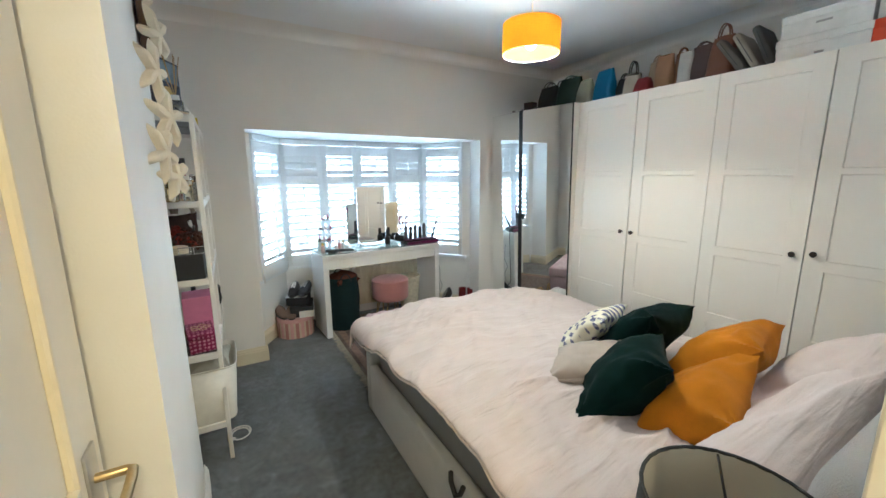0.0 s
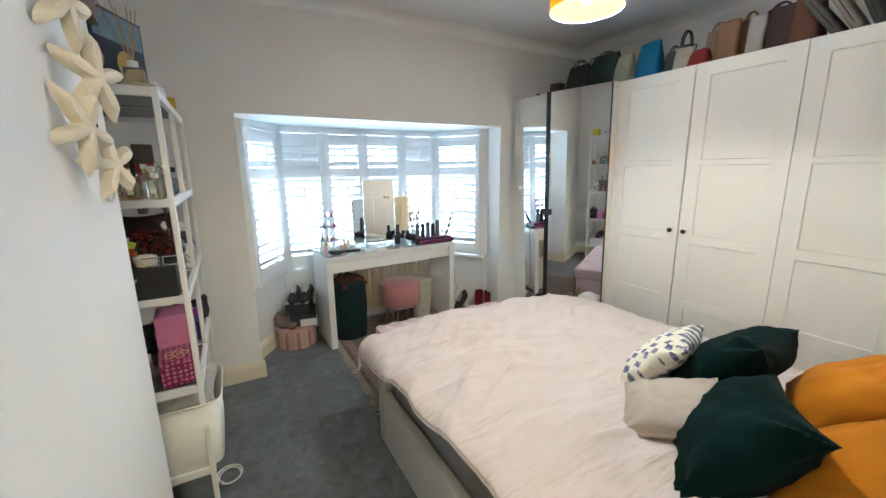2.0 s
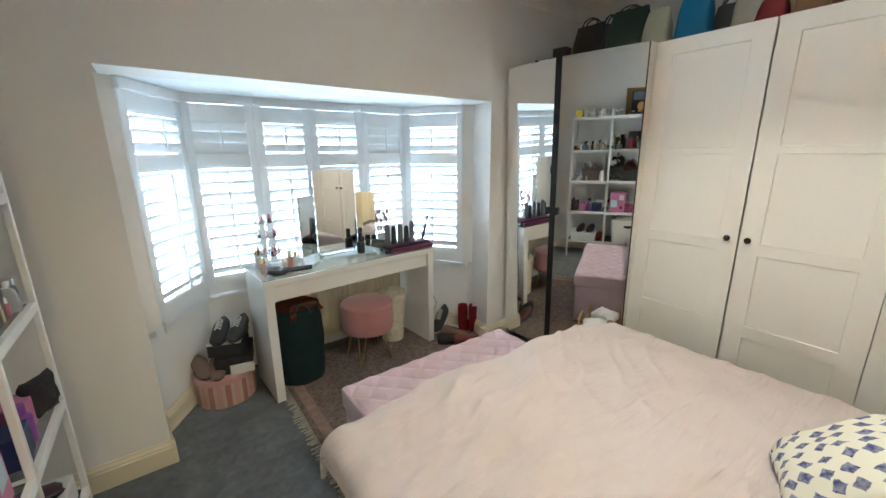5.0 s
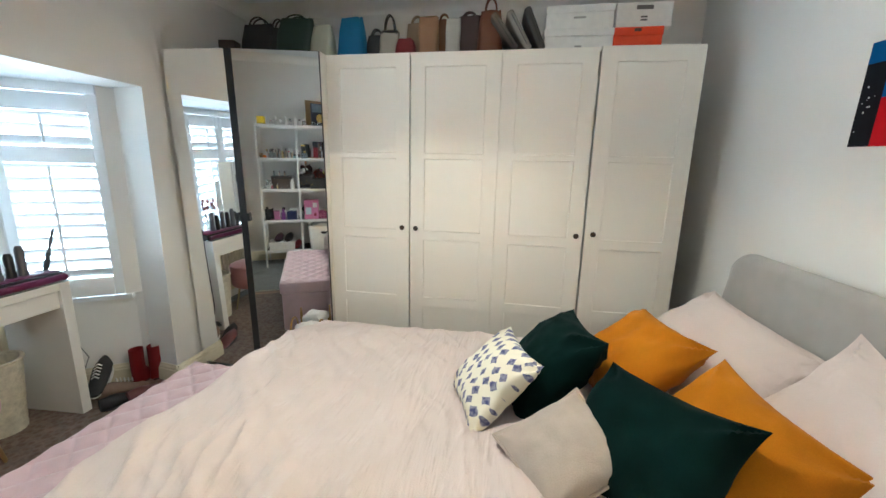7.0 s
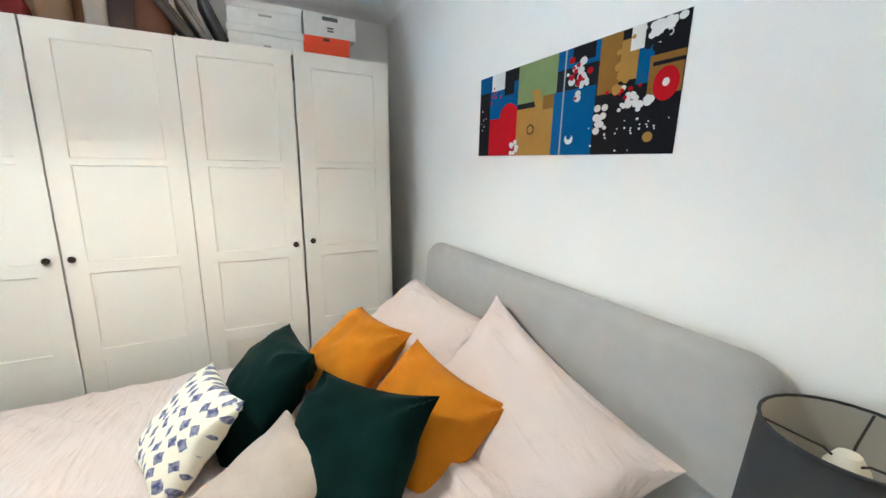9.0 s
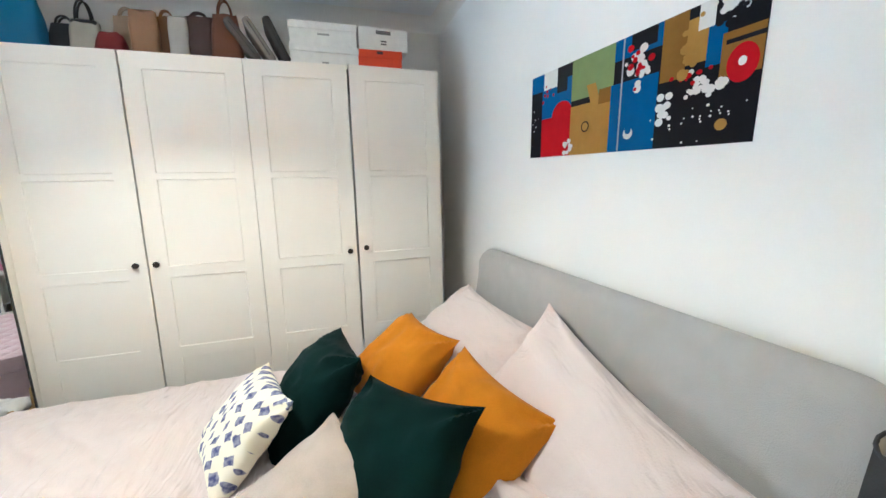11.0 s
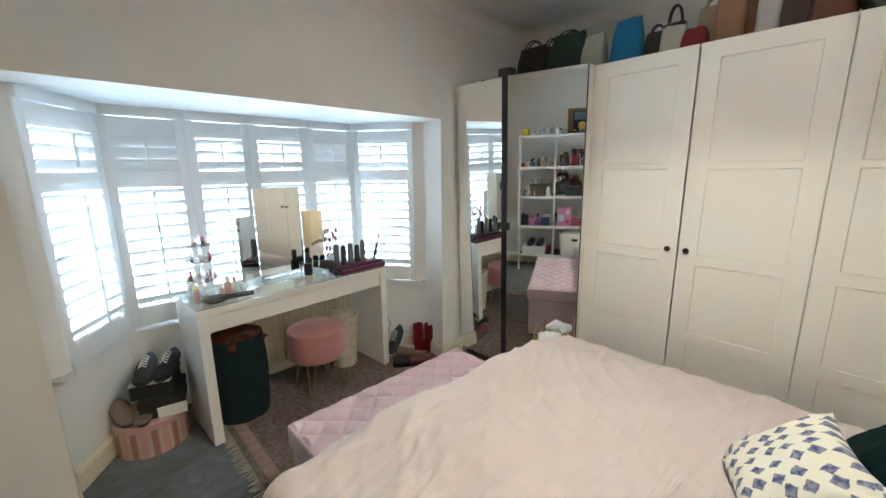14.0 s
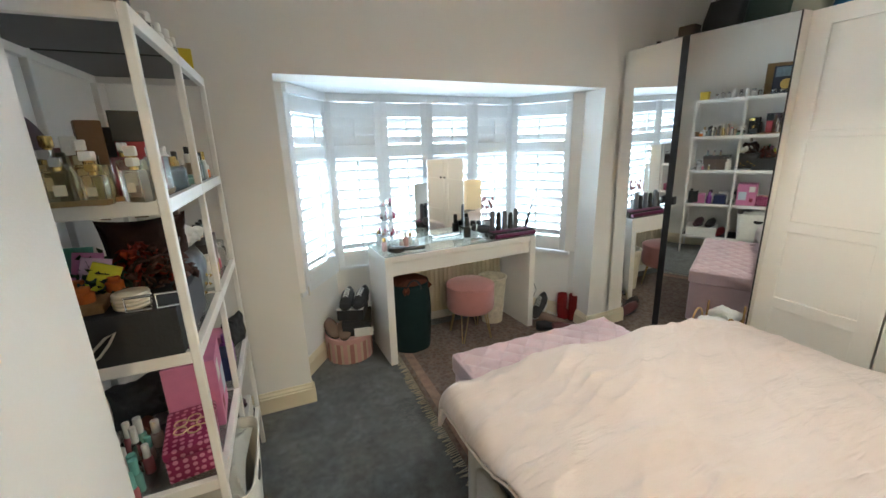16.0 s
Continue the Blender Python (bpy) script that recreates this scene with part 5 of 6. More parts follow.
HP = thing("brush_pot", (1.81, 3.73, TZ), "pot of makeup brushes beside the mirror", "brush pot")
part("pot", lathe([(0, 0), (0.035, 0), (0.038, 0.10), (0.036, 0.10), (0.033, 0.004), (0, 0.004)], 20), paint((0.5, 0.48, 0.45)), HP)
for i in range(9):
    a = i * 0.7
    x, y = 0.02 * math.cos(a), 0.02 * math.sin(a)
    h = 0.19 + 0.03 * (i % 3)
    part("brush_stem", tube([(x * 0.6, y * 0.6, 0.006), (x * 2.2, y * 2.2, h)], 0.003, 6), paint((0.14, 0.05, 0.05)), HP)
    b_ = part("brush_head", lathe([(0, 0), (0.006, 0), (0.010, 0.018), (0.004, 0.038), (0, 0.039)], 10), paint((0.30, 0.12, 0.11)), HP)
    b_.matrix_local = pose(x * 2.2, y * 2.2, h)
HD = thing("hair_dryer", (1.73, 3.60, TZ + 0.035, 0, 0, 150), "black hair dryer lying beside the folding mirror", "hair dryer")
part("barrel", lathe([(0, -0.07), (0.026, -0.07), (0.034, -0.05), (0.034, 0.03), (0.026, 0.07), (0.024, 0.11), (0.020, 0.11), (0.018, 0.07), (0, 0.06)], 20), BLACK, HD).matrix_local = pose(0, 0, 0.02, 0, 82, 0)
part("handle", tube([(-0.02, 0.0, 0.0), (-0.03, 0.05, -0.012), (-0.045, 0.11, -0.018)], 0.015, 10), BLACK, HD)
part("nozzle_ring", lathe([(0.0265, 0.068), (0.0275, 0.068), (0.0275, 0.076), (0.0265, 0.076)], 20), SILVER, HD, "silver ring").matrix_local = pose(0, 0, 0.02, 0, 82, 0)
single("hair_tool_cable", tube([(2.105, 3.55, TZ + 0.02), (2.125, 3.535, 0.70), (2.125, 3.53, 0.45), (2.13, 3.52, 0.25), (2.11, 3.55, 0.16), (2.16, 3.56, 0.10), (2.20, 3.60, 0.012)], 0.003, 6), BLACKM, (0, 0, 0), "black cable hanging behind the dressing table", "cable")
single("white_cable", tube([(2.14, 3.60, 0.62), (2.17, 3.58, 0.45), (2.15, 3.55, 0.36), (2.19, 3.56, 0.28), (2.16, 3.58, 0.18), (2.22, 3.62, 0.012)], 0.003, 6), paint((0.25, 0.25, 0.25)), (0, 0, 0), "grey cable hanging below the sill", "cable")


# ---- under and beside the dressing table ----
RAD = thing("radiator", (1.50, 3.915, 0.10), "cream ribbed panel radiator under the window", "radiator")
part("panel", box(-0.55, 0.55, -0.012, 0.03, 0, 0.45, 0.006), CREAM, RAD)
for i in range(27):
    part("rib", box(-0.53 + i * 0.04, -0.508 + i * 0.04, -0.022, -0.0125, 0.025, 0.425, 0.004, 1), CREAM, RAD)
part("valve", lathe([(0, -0.095), (0.012, -0.095), (0.012, 0.05), (0.018, 0.055), (0.018, 0.09), (0, 0.09)], 12, x=-0.58, y=0.005), WHITE, RAD)

SG = thing("stool", (1.575, 3.565, 0), "round dusky pink velvet stool on hairpin legs", "stool")
part("seat", lathe([(0, 0.235), (0.165, 0.235), (0.180, 0.25), (0.186, 0.27), (0.186, 0.415), (0.178, 0.44), (0.150, 0.452), (0, 0.458)], 40), STOOLPINK, SG)
part("seat_piping", tube(arc((0, 0, 0.432), 0.184, 0, 350, 35, "xy"), 0.004, 6, True), STOOLPINK, SG)
for a in (45, 135, 225, 315):
    c, s = math.cos(radians(a)), math.sin(radians(a))
    part("leg", tube([(0.12 * c - 0.03 * s, 0.12 * s + 0.03 * c, 0.236), (0.17 * c - 0.006 * s, 0.17 * s + 0.006 * c, 0.006), (0.17 * c + 0.006 * s, 0.17 * s - 0.006 * c, 0.006), (0.12 * c + 0.03 * s, 0.12 * s - 0.03 * c, 0.236)], 0.005, 8), BRASS, SG, "thin metal hairpin leg")

GB = thing("laundry_bag", (1.10, 3.62, 0), "dark teal fabric laundry bag filled with clothes", "laundry bag")
TEAL = mat("teal_canvas", (0.001, 0.016, 0.018), 0.9, var=0.25, scale=10, bump=0.4, fine=260)
bm = bmesh.new()
rings = []
for j in range(13):
    v = j / 12
    ring = []
    for i in range(28):
        a = 2 * math.pi * i / 28
        r = 0.148 + 0.012 * math.sin(v * 3.1) + 0.008 * noise.noise(Vector((math.cos(a) * 2, math.sin(a) * 2, v * 5)))
        ring.append(bm.verts.new((r * math.cos(a), r * math.sin(a) * 0.95, 0.52 * v)))
    rings.append(ring)
for a, b in zip(rings, rings[1:]):
    for i in range(28):
        bm.faces.new((a[i], a[(i + 1) % 28], b[(i + 1) % 28], b[i]))
bm.faces.new(rings[0][::-1])
part("bag_wall", bm, TEAL, GB).modifiers.new("t", "SOLIDIFY").thickness = 0.004
for s in (-1, 1):
    part("handle", tube(arc((0, s * 0.13, 0.49), 0.05, 0, 180, 10, "xz", 0.07), 0.007, 6), BLACKM, GB)
single("folded_clothes", cushion(0.25, 0.25, 0.14, 21, 0.02), mat("brown_knit", (0.11, 0.035, 0.02), 0.95, var=0.3, scale=14, bump=0.6), pose(1.10, 3.62, 0.49, 90, 0, 20), "brown clothes heaped in the laundry bag", "clothes")

BK = thing("wicker_basket", (1.86, 3.72, 0), "white woven wicker basket", "basket")
WICK = mat("white_wicker", (0.62, 0.57, 0.45), 0.8, var=0.25, scale=30, bump=0.6, fine=90)
bm = bmesh.new()
rings = []
for j in range(25):
    v = j / 24
    rings.append([bm.verts.new(((0.085 + 0.03 * v + 0.003 * math.sin(j * 2.1 + i * math.pi)) * math.cos(2 * math.pi * i / 36), (0.085 + 0.03 * v + 0.003 * math.sin(j * 2.1 + i * math.pi)) * math.sin(2 * math.pi * i / 36), 0.40 * v)) for i in range(36)])
for a, b in zip(rings, rings[1:]):
    for i in range(36):
        bm.faces.new((a[i], a[(i + 1) % 36], b[(i + 1) % 36], b[i]))
bm.faces.new(rings[0][::-1])
part("basket_wall", bm, WICK, BK).modifiers.new("t", "SOLIDIFY").thickness = 0.005
part("rim", tube(arc((0, 0, 0.40), 0.116, 0, 350, 35, "xy"), 0.008, 8, True), WICK, BK)

# striped hat box with shoes and shoe boxes
HX, HY = 0.655, 3.70
HB = thing("hat_box", (HX, HY, 0), "round hat box in pink and cream stripes", "hat box")
S1, S2, S3 = paint((0.42, 0.20, 0.18)), paint((0.60, 0.48, 0.36)), paint((0.62, 0.36, 0.34))
HR = 0.165
part("drum", lathe([(0, 0), (HR - 0.004, 0), (HR - 0.004, 0.185), (0, 0.185)], 36), S2, HB)
for i in range(22):
    a0, a1 = 2 * math.pi * i / 22, 2 * math.pi * (i + 0.62) / 22
    bm = bmesh.new()
    o0 = [bm.verts.new((HR * math.cos(a0 + (a1 - a0) * k / 3), HR * math.sin(a0 + (a1 - a0) * k / 3), 0.001)) for k in range(4)]
    o1 = [bm.verts.new((v.co.x, v.co.y, 0.15)) for v in o0]
    for k in range(3):
        bm.faces.new((o0[k], o0[k + 1], o1[k + 1], o1[k]))
    part("stripe", bm, (S1, S3)[i % 2], HB)
part("lid", lathe([(0, 0.187), (HR, 0.187), (HR + 0.004, 0.183), (HR + 0.004, 0.152), (HR + 0.001, 0.152)], 36), S3, HB)
carton("shoe_box", HX + 0.07, HY + 0.0, 0.188, 0.19, 0.26, 0.10, BLACKM, "black shoe box with a pale label", -14, BLACKM, 0.03, group="shoe boxes by the window")
carton("label_card", HX + 0.085, HY - 0.145, 0.189, 0.13, 0.012, 0.06, CARD_W, "white card leaning on the shoe box", -10)
carton("shoe_box", HX + 0.05, HY + 0.03, 0.293, 0.18, 0.24, 0.085, BLACKM, "black shoe box with a white edge", -20, CARD_W, 0.008, group="shoe boxes by the window")


def shoe(name, x, y, z, l, h, body, sole, label, rz=0.0, rx=0.0, lace=None, group=""):
    """A low shoe pointing along local -y."""
    th = thing(name, pose(x, y, z, rx, 0, rz), label, "shoe", group)
    bm = bmesh.new()
    n, m = 16, 12
    rings = []
    for j in range(m + 1):
        v = j / m
        w = 0.036 + 0.010 * math.sin(v * math.pi * 0.9) - 0.006 * (v > 0.8)
        hh = h * (0.35 + 0.65 * max(0.0, min(1.0, (v - 0.2) / 0.5))) * (0.55 if v < 0.05 else 1)
        y_ = -l / 2 + l * v
        rings.append([bm.verts.new((w * math.cos(a) * (1 if 0 < j < m else 0.6), y_, 0.012 + hh * (0.5 + 0.5 * math.sin(a)))) for a in [2 * math.pi * i / n for i in range(n)]])
    for a, b in zip(rings, rings[1:]):
        for i in range(n):
            bm.faces.new((a[i], a[(i + 1) % n], b[(i + 1) % n], b[i]))
    bm.faces.new(rings[0][::-1])
    bm.faces.new(rings[-1])
    bmesh.ops.recalc_face_normals(bm, faces=bm.faces[:])
    part("upper", bm, body, th)
    part("sole", lathe([(0, 0), (0.042, 0), (0.044, 0.006), (0.042, 0.014), (0, 0.014)], 20, sy=l / 2 / 0.042), sole, th)
    if lace:
        for i in range(5):
            part("lace", tube([(-0.018, -l * 0.18 + i * 0.018, 0.014 + h * (0.72 + 0.07 * i)), (0.0, -l * 0.18 + i * 0.018, 0.022 + h * (0.80 + 0.07 * i)), (0.018, -l * 0.18 + i * 0.018, 0.014 + h * (0.72 + 0.07 * i))], 0.004, 6), lace, th)
    return th


SZ = 0.382
shoe("sneaker", HX + 0.01, HY + 0.0, SZ, 0.24, 0.085, BLACKM, BLACK, "black sneaker with spotted white laces", -20, 0, CARD_W, "black sneakers")
shoe("sneaker", HX + 0.105, HY - 0.02, SZ, 0.24, 0.085, BLACKM, BLACK, "black sneaker with spotted white laces", -28, 0, CARD_W, "black sneakers")
TAUPE = paint((0.20, 0.13, 0.095), 0.8)
shoe("slipper", HX - 0.115, HY + 0.0, 0.189, 0.23, 0.07, TAUPE, BLACK, "taupe suede slipper on the hat box", 10, 0, None, "taupe slippers")
shoe("slipper", HX - 0.035, HY - 0.05, 0.189, 0.23, 0.07, TAUPE, BLACK, "taupe suede slipper on the hat box", -8, 0, None, "taupe slippers")


def boot(x, y, h, body, label, rz):
    th = thing("ankle_boot", (x, y, 0, 0, 0, rz), label, "boot", "red boots")
    bm = bmesh.new()
    rings = []
    for j in range(11):
        v = j / 10
        foot = max(0.0, 1 - v * 2.6)
        lx = 0.043 + 0.055 * foot
        cx = 0.0 + 0.052 * foot
        rings.append([bm.verts.new((cx + lx * math.cos(a), (0.040 - 0.004 * v) * math.sin(a), 0.03 * (v > 0) * 0 + h * v + (0.02 if j == 0 else 0.02))) for a in [2 * math.pi * i / 20 for i in range(20)]])
    for a, b in zip(rings, rings[1:]):
        for i in range(20):
            bm.faces.new((a[i], a[(i + 1) % 20], b[(i + 1) % 20], b[i]))
    bm.faces.new(rings[0][::-1])
    part("shaft", bm, body, th)
    part("sole", lathe([(0, 0.014), (0.04, 0.014), (0.041, 0.021), (0, 0.021)], 20, x=0.05, sx=2.3), BLACK, th)
    part("heel", box(-0.035, 0.02, -0.032, 0.032, 0, 0.0205, 0.004), BLACK, th)
    return th


# Darkened by the same 0.62 as the bags.
RED = DIMMED_LEATHER((0.26, 0.006, 0.010), 0.45)
boot(2.395, 3.475, 0.22, RED, "dark red suede ankle boot", 10)
boot(2.47, 3.415, 0.22, RED, "dark red suede ankle boot", -25)
shoe("striped_sneaker", 2.23, 3.55, 0.09, 0.24, 0.10, BLACKM, CARD_W, "black sneaker with white bars, on other shoes", -60, 20, CARD_W, "shoe pile")
shoe("striped_sneaker", 2.27, 3.45, 0.001, 0.24, 0.09, TAUPE, CARD_W, "taupe sneaker in a pile of shoes", 60, 0, CARD_W, "shoe pile")
shoe("dark_shoe", 2.20, 3.36, 0.0, 0.24, 0.07, BLACKM, BLACK, "black flat shoe on the rug", 70, 0, None, "shoe pile")
shoe("dark_shoe", 2.30, 3.30, 0.0, 0.24, 0.07, paint((0.12, 0.03, 0.03)), BLACK, "dark red flat shoe on the rug", 80, 0, None, "shoe pile")
TB = thing("tote_basket", (2.61, 2.40, 0), "straw basket stuffed with white cloth", "basket")
STRAW = mat("straw", (0.36, 0.22, 0.09), 0.85, var=0.3, scale=30, bump=0.7, fine=90)
part("basket_wall", lathe([(0, 0), (0.085, 0), (0.10, 0.38), (0.095, 0.38), (0.08, 0.006), (0, 0.006)], 30), STRAW, TB)
for s in (-1, 1):
    part("handle", tube(arc((0, s * 0.092, 0.37), 0.045, 0, 180, 10, "xz", 0.09), 0.006, 6), STRAW, TB)
single("white_cloth", cushion(0.165, 0.165, 0.08, 31, 0.015), paint((0.70, 0.68, 0.66), 0.9), pose(2.61, 2.40, 0.385, 90, 0, 30), "white cloth crumpled in the straw basket", "cloth")

# ---- rug ----
def rug_mat():
    m = mat("faded_rug", (0.20, 0.13, 0.10), 0.95, var=0.28, scale=22, bump=0.8, fine=240)
    n, ln = m.node_tree.nodes, m.node_tree.links
    hsv = [x for x in n if x.type == "HUE_SAT"][0]
    tc = [x for x in n if x.type == "TEX_COORD"][0]
    vor = n.new("ShaderNodeTexVoronoi")
    vor.inputs["Scale"].default_value = 34
    ln.new(tc.outputs["Object"], vor.inputs["Vector"])
    ramp = n.new("ShaderNodeValToRGB")
    ramp.color_ramp.elements[0].color, ramp.color_ramp.elements[1].color = (0.14, 0.09, 0.075, 1), (0.16, 0.12, 0.105, 1)
    for pos, c in ((0.35, (0.17, 0.115, 0.09)), (0.62, (0.215, 0.165, 0.135))):
        ramp.color_ramp.elements.new(pos).color = (*c, 1)
    ln.new(vor.outputs["Distance"], ramp.inputs[0])
    ln.new(ramp.outputs[0], hsv.inputs["Color"])
    return m


RG = thing("rug", (1.80, 2.84, 0), "faded brown and pink patterned rug with a cream fringe", "rug")
part("rug_sheet", box(-0.83, 0.90, -0.62, 1.0, 0.0005, 0.010, 0.003), rug_mat(), RG)
FR = paint((0.48, 0.42, 0.31), 0.95)
bm = bmesh.new()
for i in range(110):
    y = -0.615 + 1.60 * i / 109
    dy, L = random.uniform(-0.012, 0.012), random.uniform(0.035, 0.065)
    add_tube(bm, [(-0.828, y, 0.007), (-0.828 - L * 0.5, y + dy * 0.4, 0.005), (-0.828 - L, y + dy, 0.003)], 0.0028, 4)
tagged(part("fringe", bm, FR, RG, "cream tassel fringe"), kind="stuff")
part("border", box(-0.80, -0.74, -0.60, 0.98, 0.0102, 0.0112), paint((0.30, 0.20, 0.15), 0.95, 0, 0.3), RG, smooth=False)


# ---- on the shelf unit ----
L0, L1, L2, L3, L4 = (lv + 0.009 for lv in LEVELS)
rs = random.Random(11)
# top board
PIC = thing("canvas_picture", (-0.01, 2.24, L4, 0, 0, 66), "navy canvas with a gold disc leaning on the shelf", "picture")
part("canvas", box(-0.13, 0.13, 0, 0.018, 0, 0.26, 0.002), paint((0.012, 0.016, 0.035), 0.7), PIC)
part("gold_disc", lathe([(0, 0), (0.05, 0), (0.05, 0.0012), (0, 0.0012)], 24), GOLD, PIC).matrix_local = pose(0.02, -0.0002, 0.09, 90)
part("landscape", box(-0.12, 0.12, -0.0012, -0.0002, 0.16, 0.25), paint((0.14, 0.19, 0.24), 0.7, 0, 0.4), PIC, smooth=False)
single("kraft_frame", box(-0.13, 0.13, 0, 0.02, 0, 0.30, 0.002), paint((0.22, 0.13, 0.05), 0.7), (-0.10, 2.30, L4, 0, 0, 66), "brown wooden frame standing behind the canvas", "picture frame")
RD = thing("reed_diffuser", (0.035, 2.11, L4), "glass reed diffuser with thin wooden sticks", "diffuser")
part("coaster", lathe([(0, 0), (0.045, 0), (0.045, 0.006), (0, 0.006)], 24), paint((0.5, 0.4, 0.28)), RD)
part("glass", box(-0.028, 0.028, -0.028, 0.028, 0.0065, 0.055, 0.004), CLEAR, RD)
part("collar", lathe([(0, 0.0555), (0.016, 0.0555), (0.016, 0.078), (0, 0.078)], 16), CARD_W, RD)
for i in range(7):
    a = i * 0.9
    part("reed", tube([(0.004 * math.cos(a), 0.004 * math.sin(a), 0.079), (0.05 * math.cos(a) - 0.02, 0.05 * math.sin(a) + 0.01, 0.24 + 0.01 * (i % 3))], 0.0016, 5), paint((0.42, 0.28, 0.13), 0.8), RD)
for i, (x, y) in enumerate(((0.04, 2.22), (0.02, 2.28), (0.05, 2.34))):
    bottle("glass_dish", x, y, L4, 0.03 + 0.006 * (i % 2), 0.045, CLEAR, SILVER, "small cut glass trinket jar", 0.35, 0.7, "glass jars", "jar")
for i in range(8):
    bottle("cream_jar", 0.045 - 0.04 * (i % 2), 2.45 + 0.052 * i, L4, rs.uniform(0.016, 0.024), rs.uniform(0.05, 0.10), CARD_W if i % 3 else CLEAR, SILVER if i % 2 else CARD_W, "small white cosmetic jar on the top shelf", 0.3, 0.8, "jars on the top shelf", "jar")
carton("yellow_box", 0.045, 2.92, L4, 0.06, 0.08, 0.085, paint((0.62, 0.46, 0.005)), "bright yellow cardboard box", 12)

# perfume shelf
TR = single("wooden_tray", lathe([(0, 0), (0.16, 0), (0.165, 0.012), (0.158, 0.012), (0.155, 0.005), (0, 0.005)], 36, sy=1.15), paint((0.38, 0.26, 0.14), 0.6), (-0.09, 2.27, L3), "round pale wooden tray", "tray")
z = L3 + 0.006
flask(0.03, 2.16, z, 0.055, 0.035, 0.12, AMBER, CARD_W, "square clear perfume bottle with a white stopper", 5)
flask(-0.04, 2.14, z, 0.06, 0.035, 0.11, AMBER, CARD_W, "square amber perfume bottle", -6)
flask(-0.11, 2.15, z, 0.06, 0.035, 0.115, AMBER, SILVER, "square amber perfume bottle", 4)
flask(0.00, 2.22, z, 0.05, 0.03, 0.13, CLEAR, SILVER, "slim clear perfume bottle", 12)
flask(-0.17, 2.17, z, 0.05, 0.035, 0.13, AMBER, GOLD, "perfume bottle with a gold bow stopper", -10)
for i, (x, y, r, h) in enumerate(((-0.22, 2.13, 0.035, 0.10), (-0.20, 2.10, 0.028, 0.08), (-0.14, 2.10, 0.022, 0.07))):
    bottle("perfume_bottle", x, y, L3 + 0.001, r, h, paint((0.16, 0.12, 0.10), 0.25, 0.4), GOLD, "dark cut glass perfume bottle", 0.35, 0.6, "perfume bottles", "perfume bottle")
single("oval_hand_mirror", lathe([(0, 0), (0.07, 0), (0.075, 0.008), (0.06, 0.016), (0, 0.016)], 28, sy=1.35), paint((0.13, 0.10, 0.12), 0.3, 0.5), pose(-0.21, 2.27, L3 + 0.102, 84, 0, 60), "ornate oval mirror propped at the back", "mirror")
carton("tall_perfume_box", -0.085, 2.31, L3, 0.05, 0.05, 0.18, paint((0.16, 0.08, 0.03)), "tall brown and cream perfume box", 24)
carton("cream_box", -0.115, 2.275, L3 + 0.013, 0.03, 0.02, 0.13, CARD_W, "narrow cream cardboard perfume box", 24)
carton("red_black_box", -0.01, 2.33, L3, 0.06, 0.055, 0.20, paint((0.24, 0.004, 0.012)), "black and red perfume box", 10, BLACK, 0.07)
carton("black_box", -0.06, 2.44, L3, 0.08, 0.06, 0.17, BLACKM, "tall black rounded gift box", 10)
bottle("globe_bottle", 0.04, 2.46, L3, 0.034, 0.09, mat("blue_glass", (0.55, 0.66, 0.74), 0.03, var=0.0, trans=0.7), GOLD, "round pale blue perfume bottle", 0.3, 0.4, category="perfume bottle")
bottle("green_dish", 0.045, 2.57, L3, 0.036, 0.03, paint((0.22, 0.38, 0.32), 0.3), paint((0.22, 0.38, 0.32), 0.3), "low green glass dish", 0.3, 0.8, category="dish")
PM = thing("spotted_mug", (-0.02, 2.56, L3), "white mug with black spots", "mug")
part("cup", lathe([(0, 0), (0.036, 0), (0.04, 0.01), (0.04, 0.09), (0.036, 0.095), (0.035, 0.09), (0.035, 0.006), (0, 0.006)], 24), CARD_W, PM)
part("band", lathe([(0.0402, 0.012), (0.0406, 0.014), (0.0406, 0.045), (0.0402, 0.047)], 24), BLACK, PM)
for a, zz in ((-70, 0.075), (-25, 0.075), (-48, 0.060)):
    part("spot", lathe([(0, 0), (0.007, 0), (0, 0.0015)], 10), BLACK, PM).matrix_local = pose(0.0402 * math.cos(radians(a)), 0.0402 * math.sin(radians(a)), zz, 0, 90, a)
bottle("orange_jar", 0.05, 2.91, L3, 0.022, 0.05, paint((0.75, 0.20, 0.01)), CARD_W, "small orange jar with a white lid", 0.35, 0.95, category="jar")
single("round_basket", lathe([(0, 0), (0.05, 0), (0.055, 0.05), (0.05, 0.05), (0.046, 0.005), (0, 0.005)], 24), paint((0.20, 0.12, 0.05), 0.8), (-0.03, 2.93, L3), "small round woven basket", "basket")
cols = ((0.74, 0.72, 0.68), (0.40, 0.30, 0.2), (0.1, 0.1, 0.1), (0.62, 0.50, 0.42), (0.55, 0.42, 0.16), (0.25, 0.30, 0.28), (0.5, 0.14, 0.18))
for i in range(30):
    x, y = 0.05 - 0.065 * (i % 4) + rs.uniform(-0.008, 0.008), 2.60 + 0.040 * (i // 4) + rs.uniform(-0.006, 0.006)
    bottle("small_bottle", x, y, L3, rs.uniform(0.011, 0.016), rs.uniform(0.05, 0.125), paint(cols[rs.randrange(7)], 0.3), (CARD_W, BLACK, SILVER, GOLD)[rs.randrange(4)], "small toiletry bottle among many others", 0.3, 0.8, "bottles on the perfume shelf", "bottle", 10)

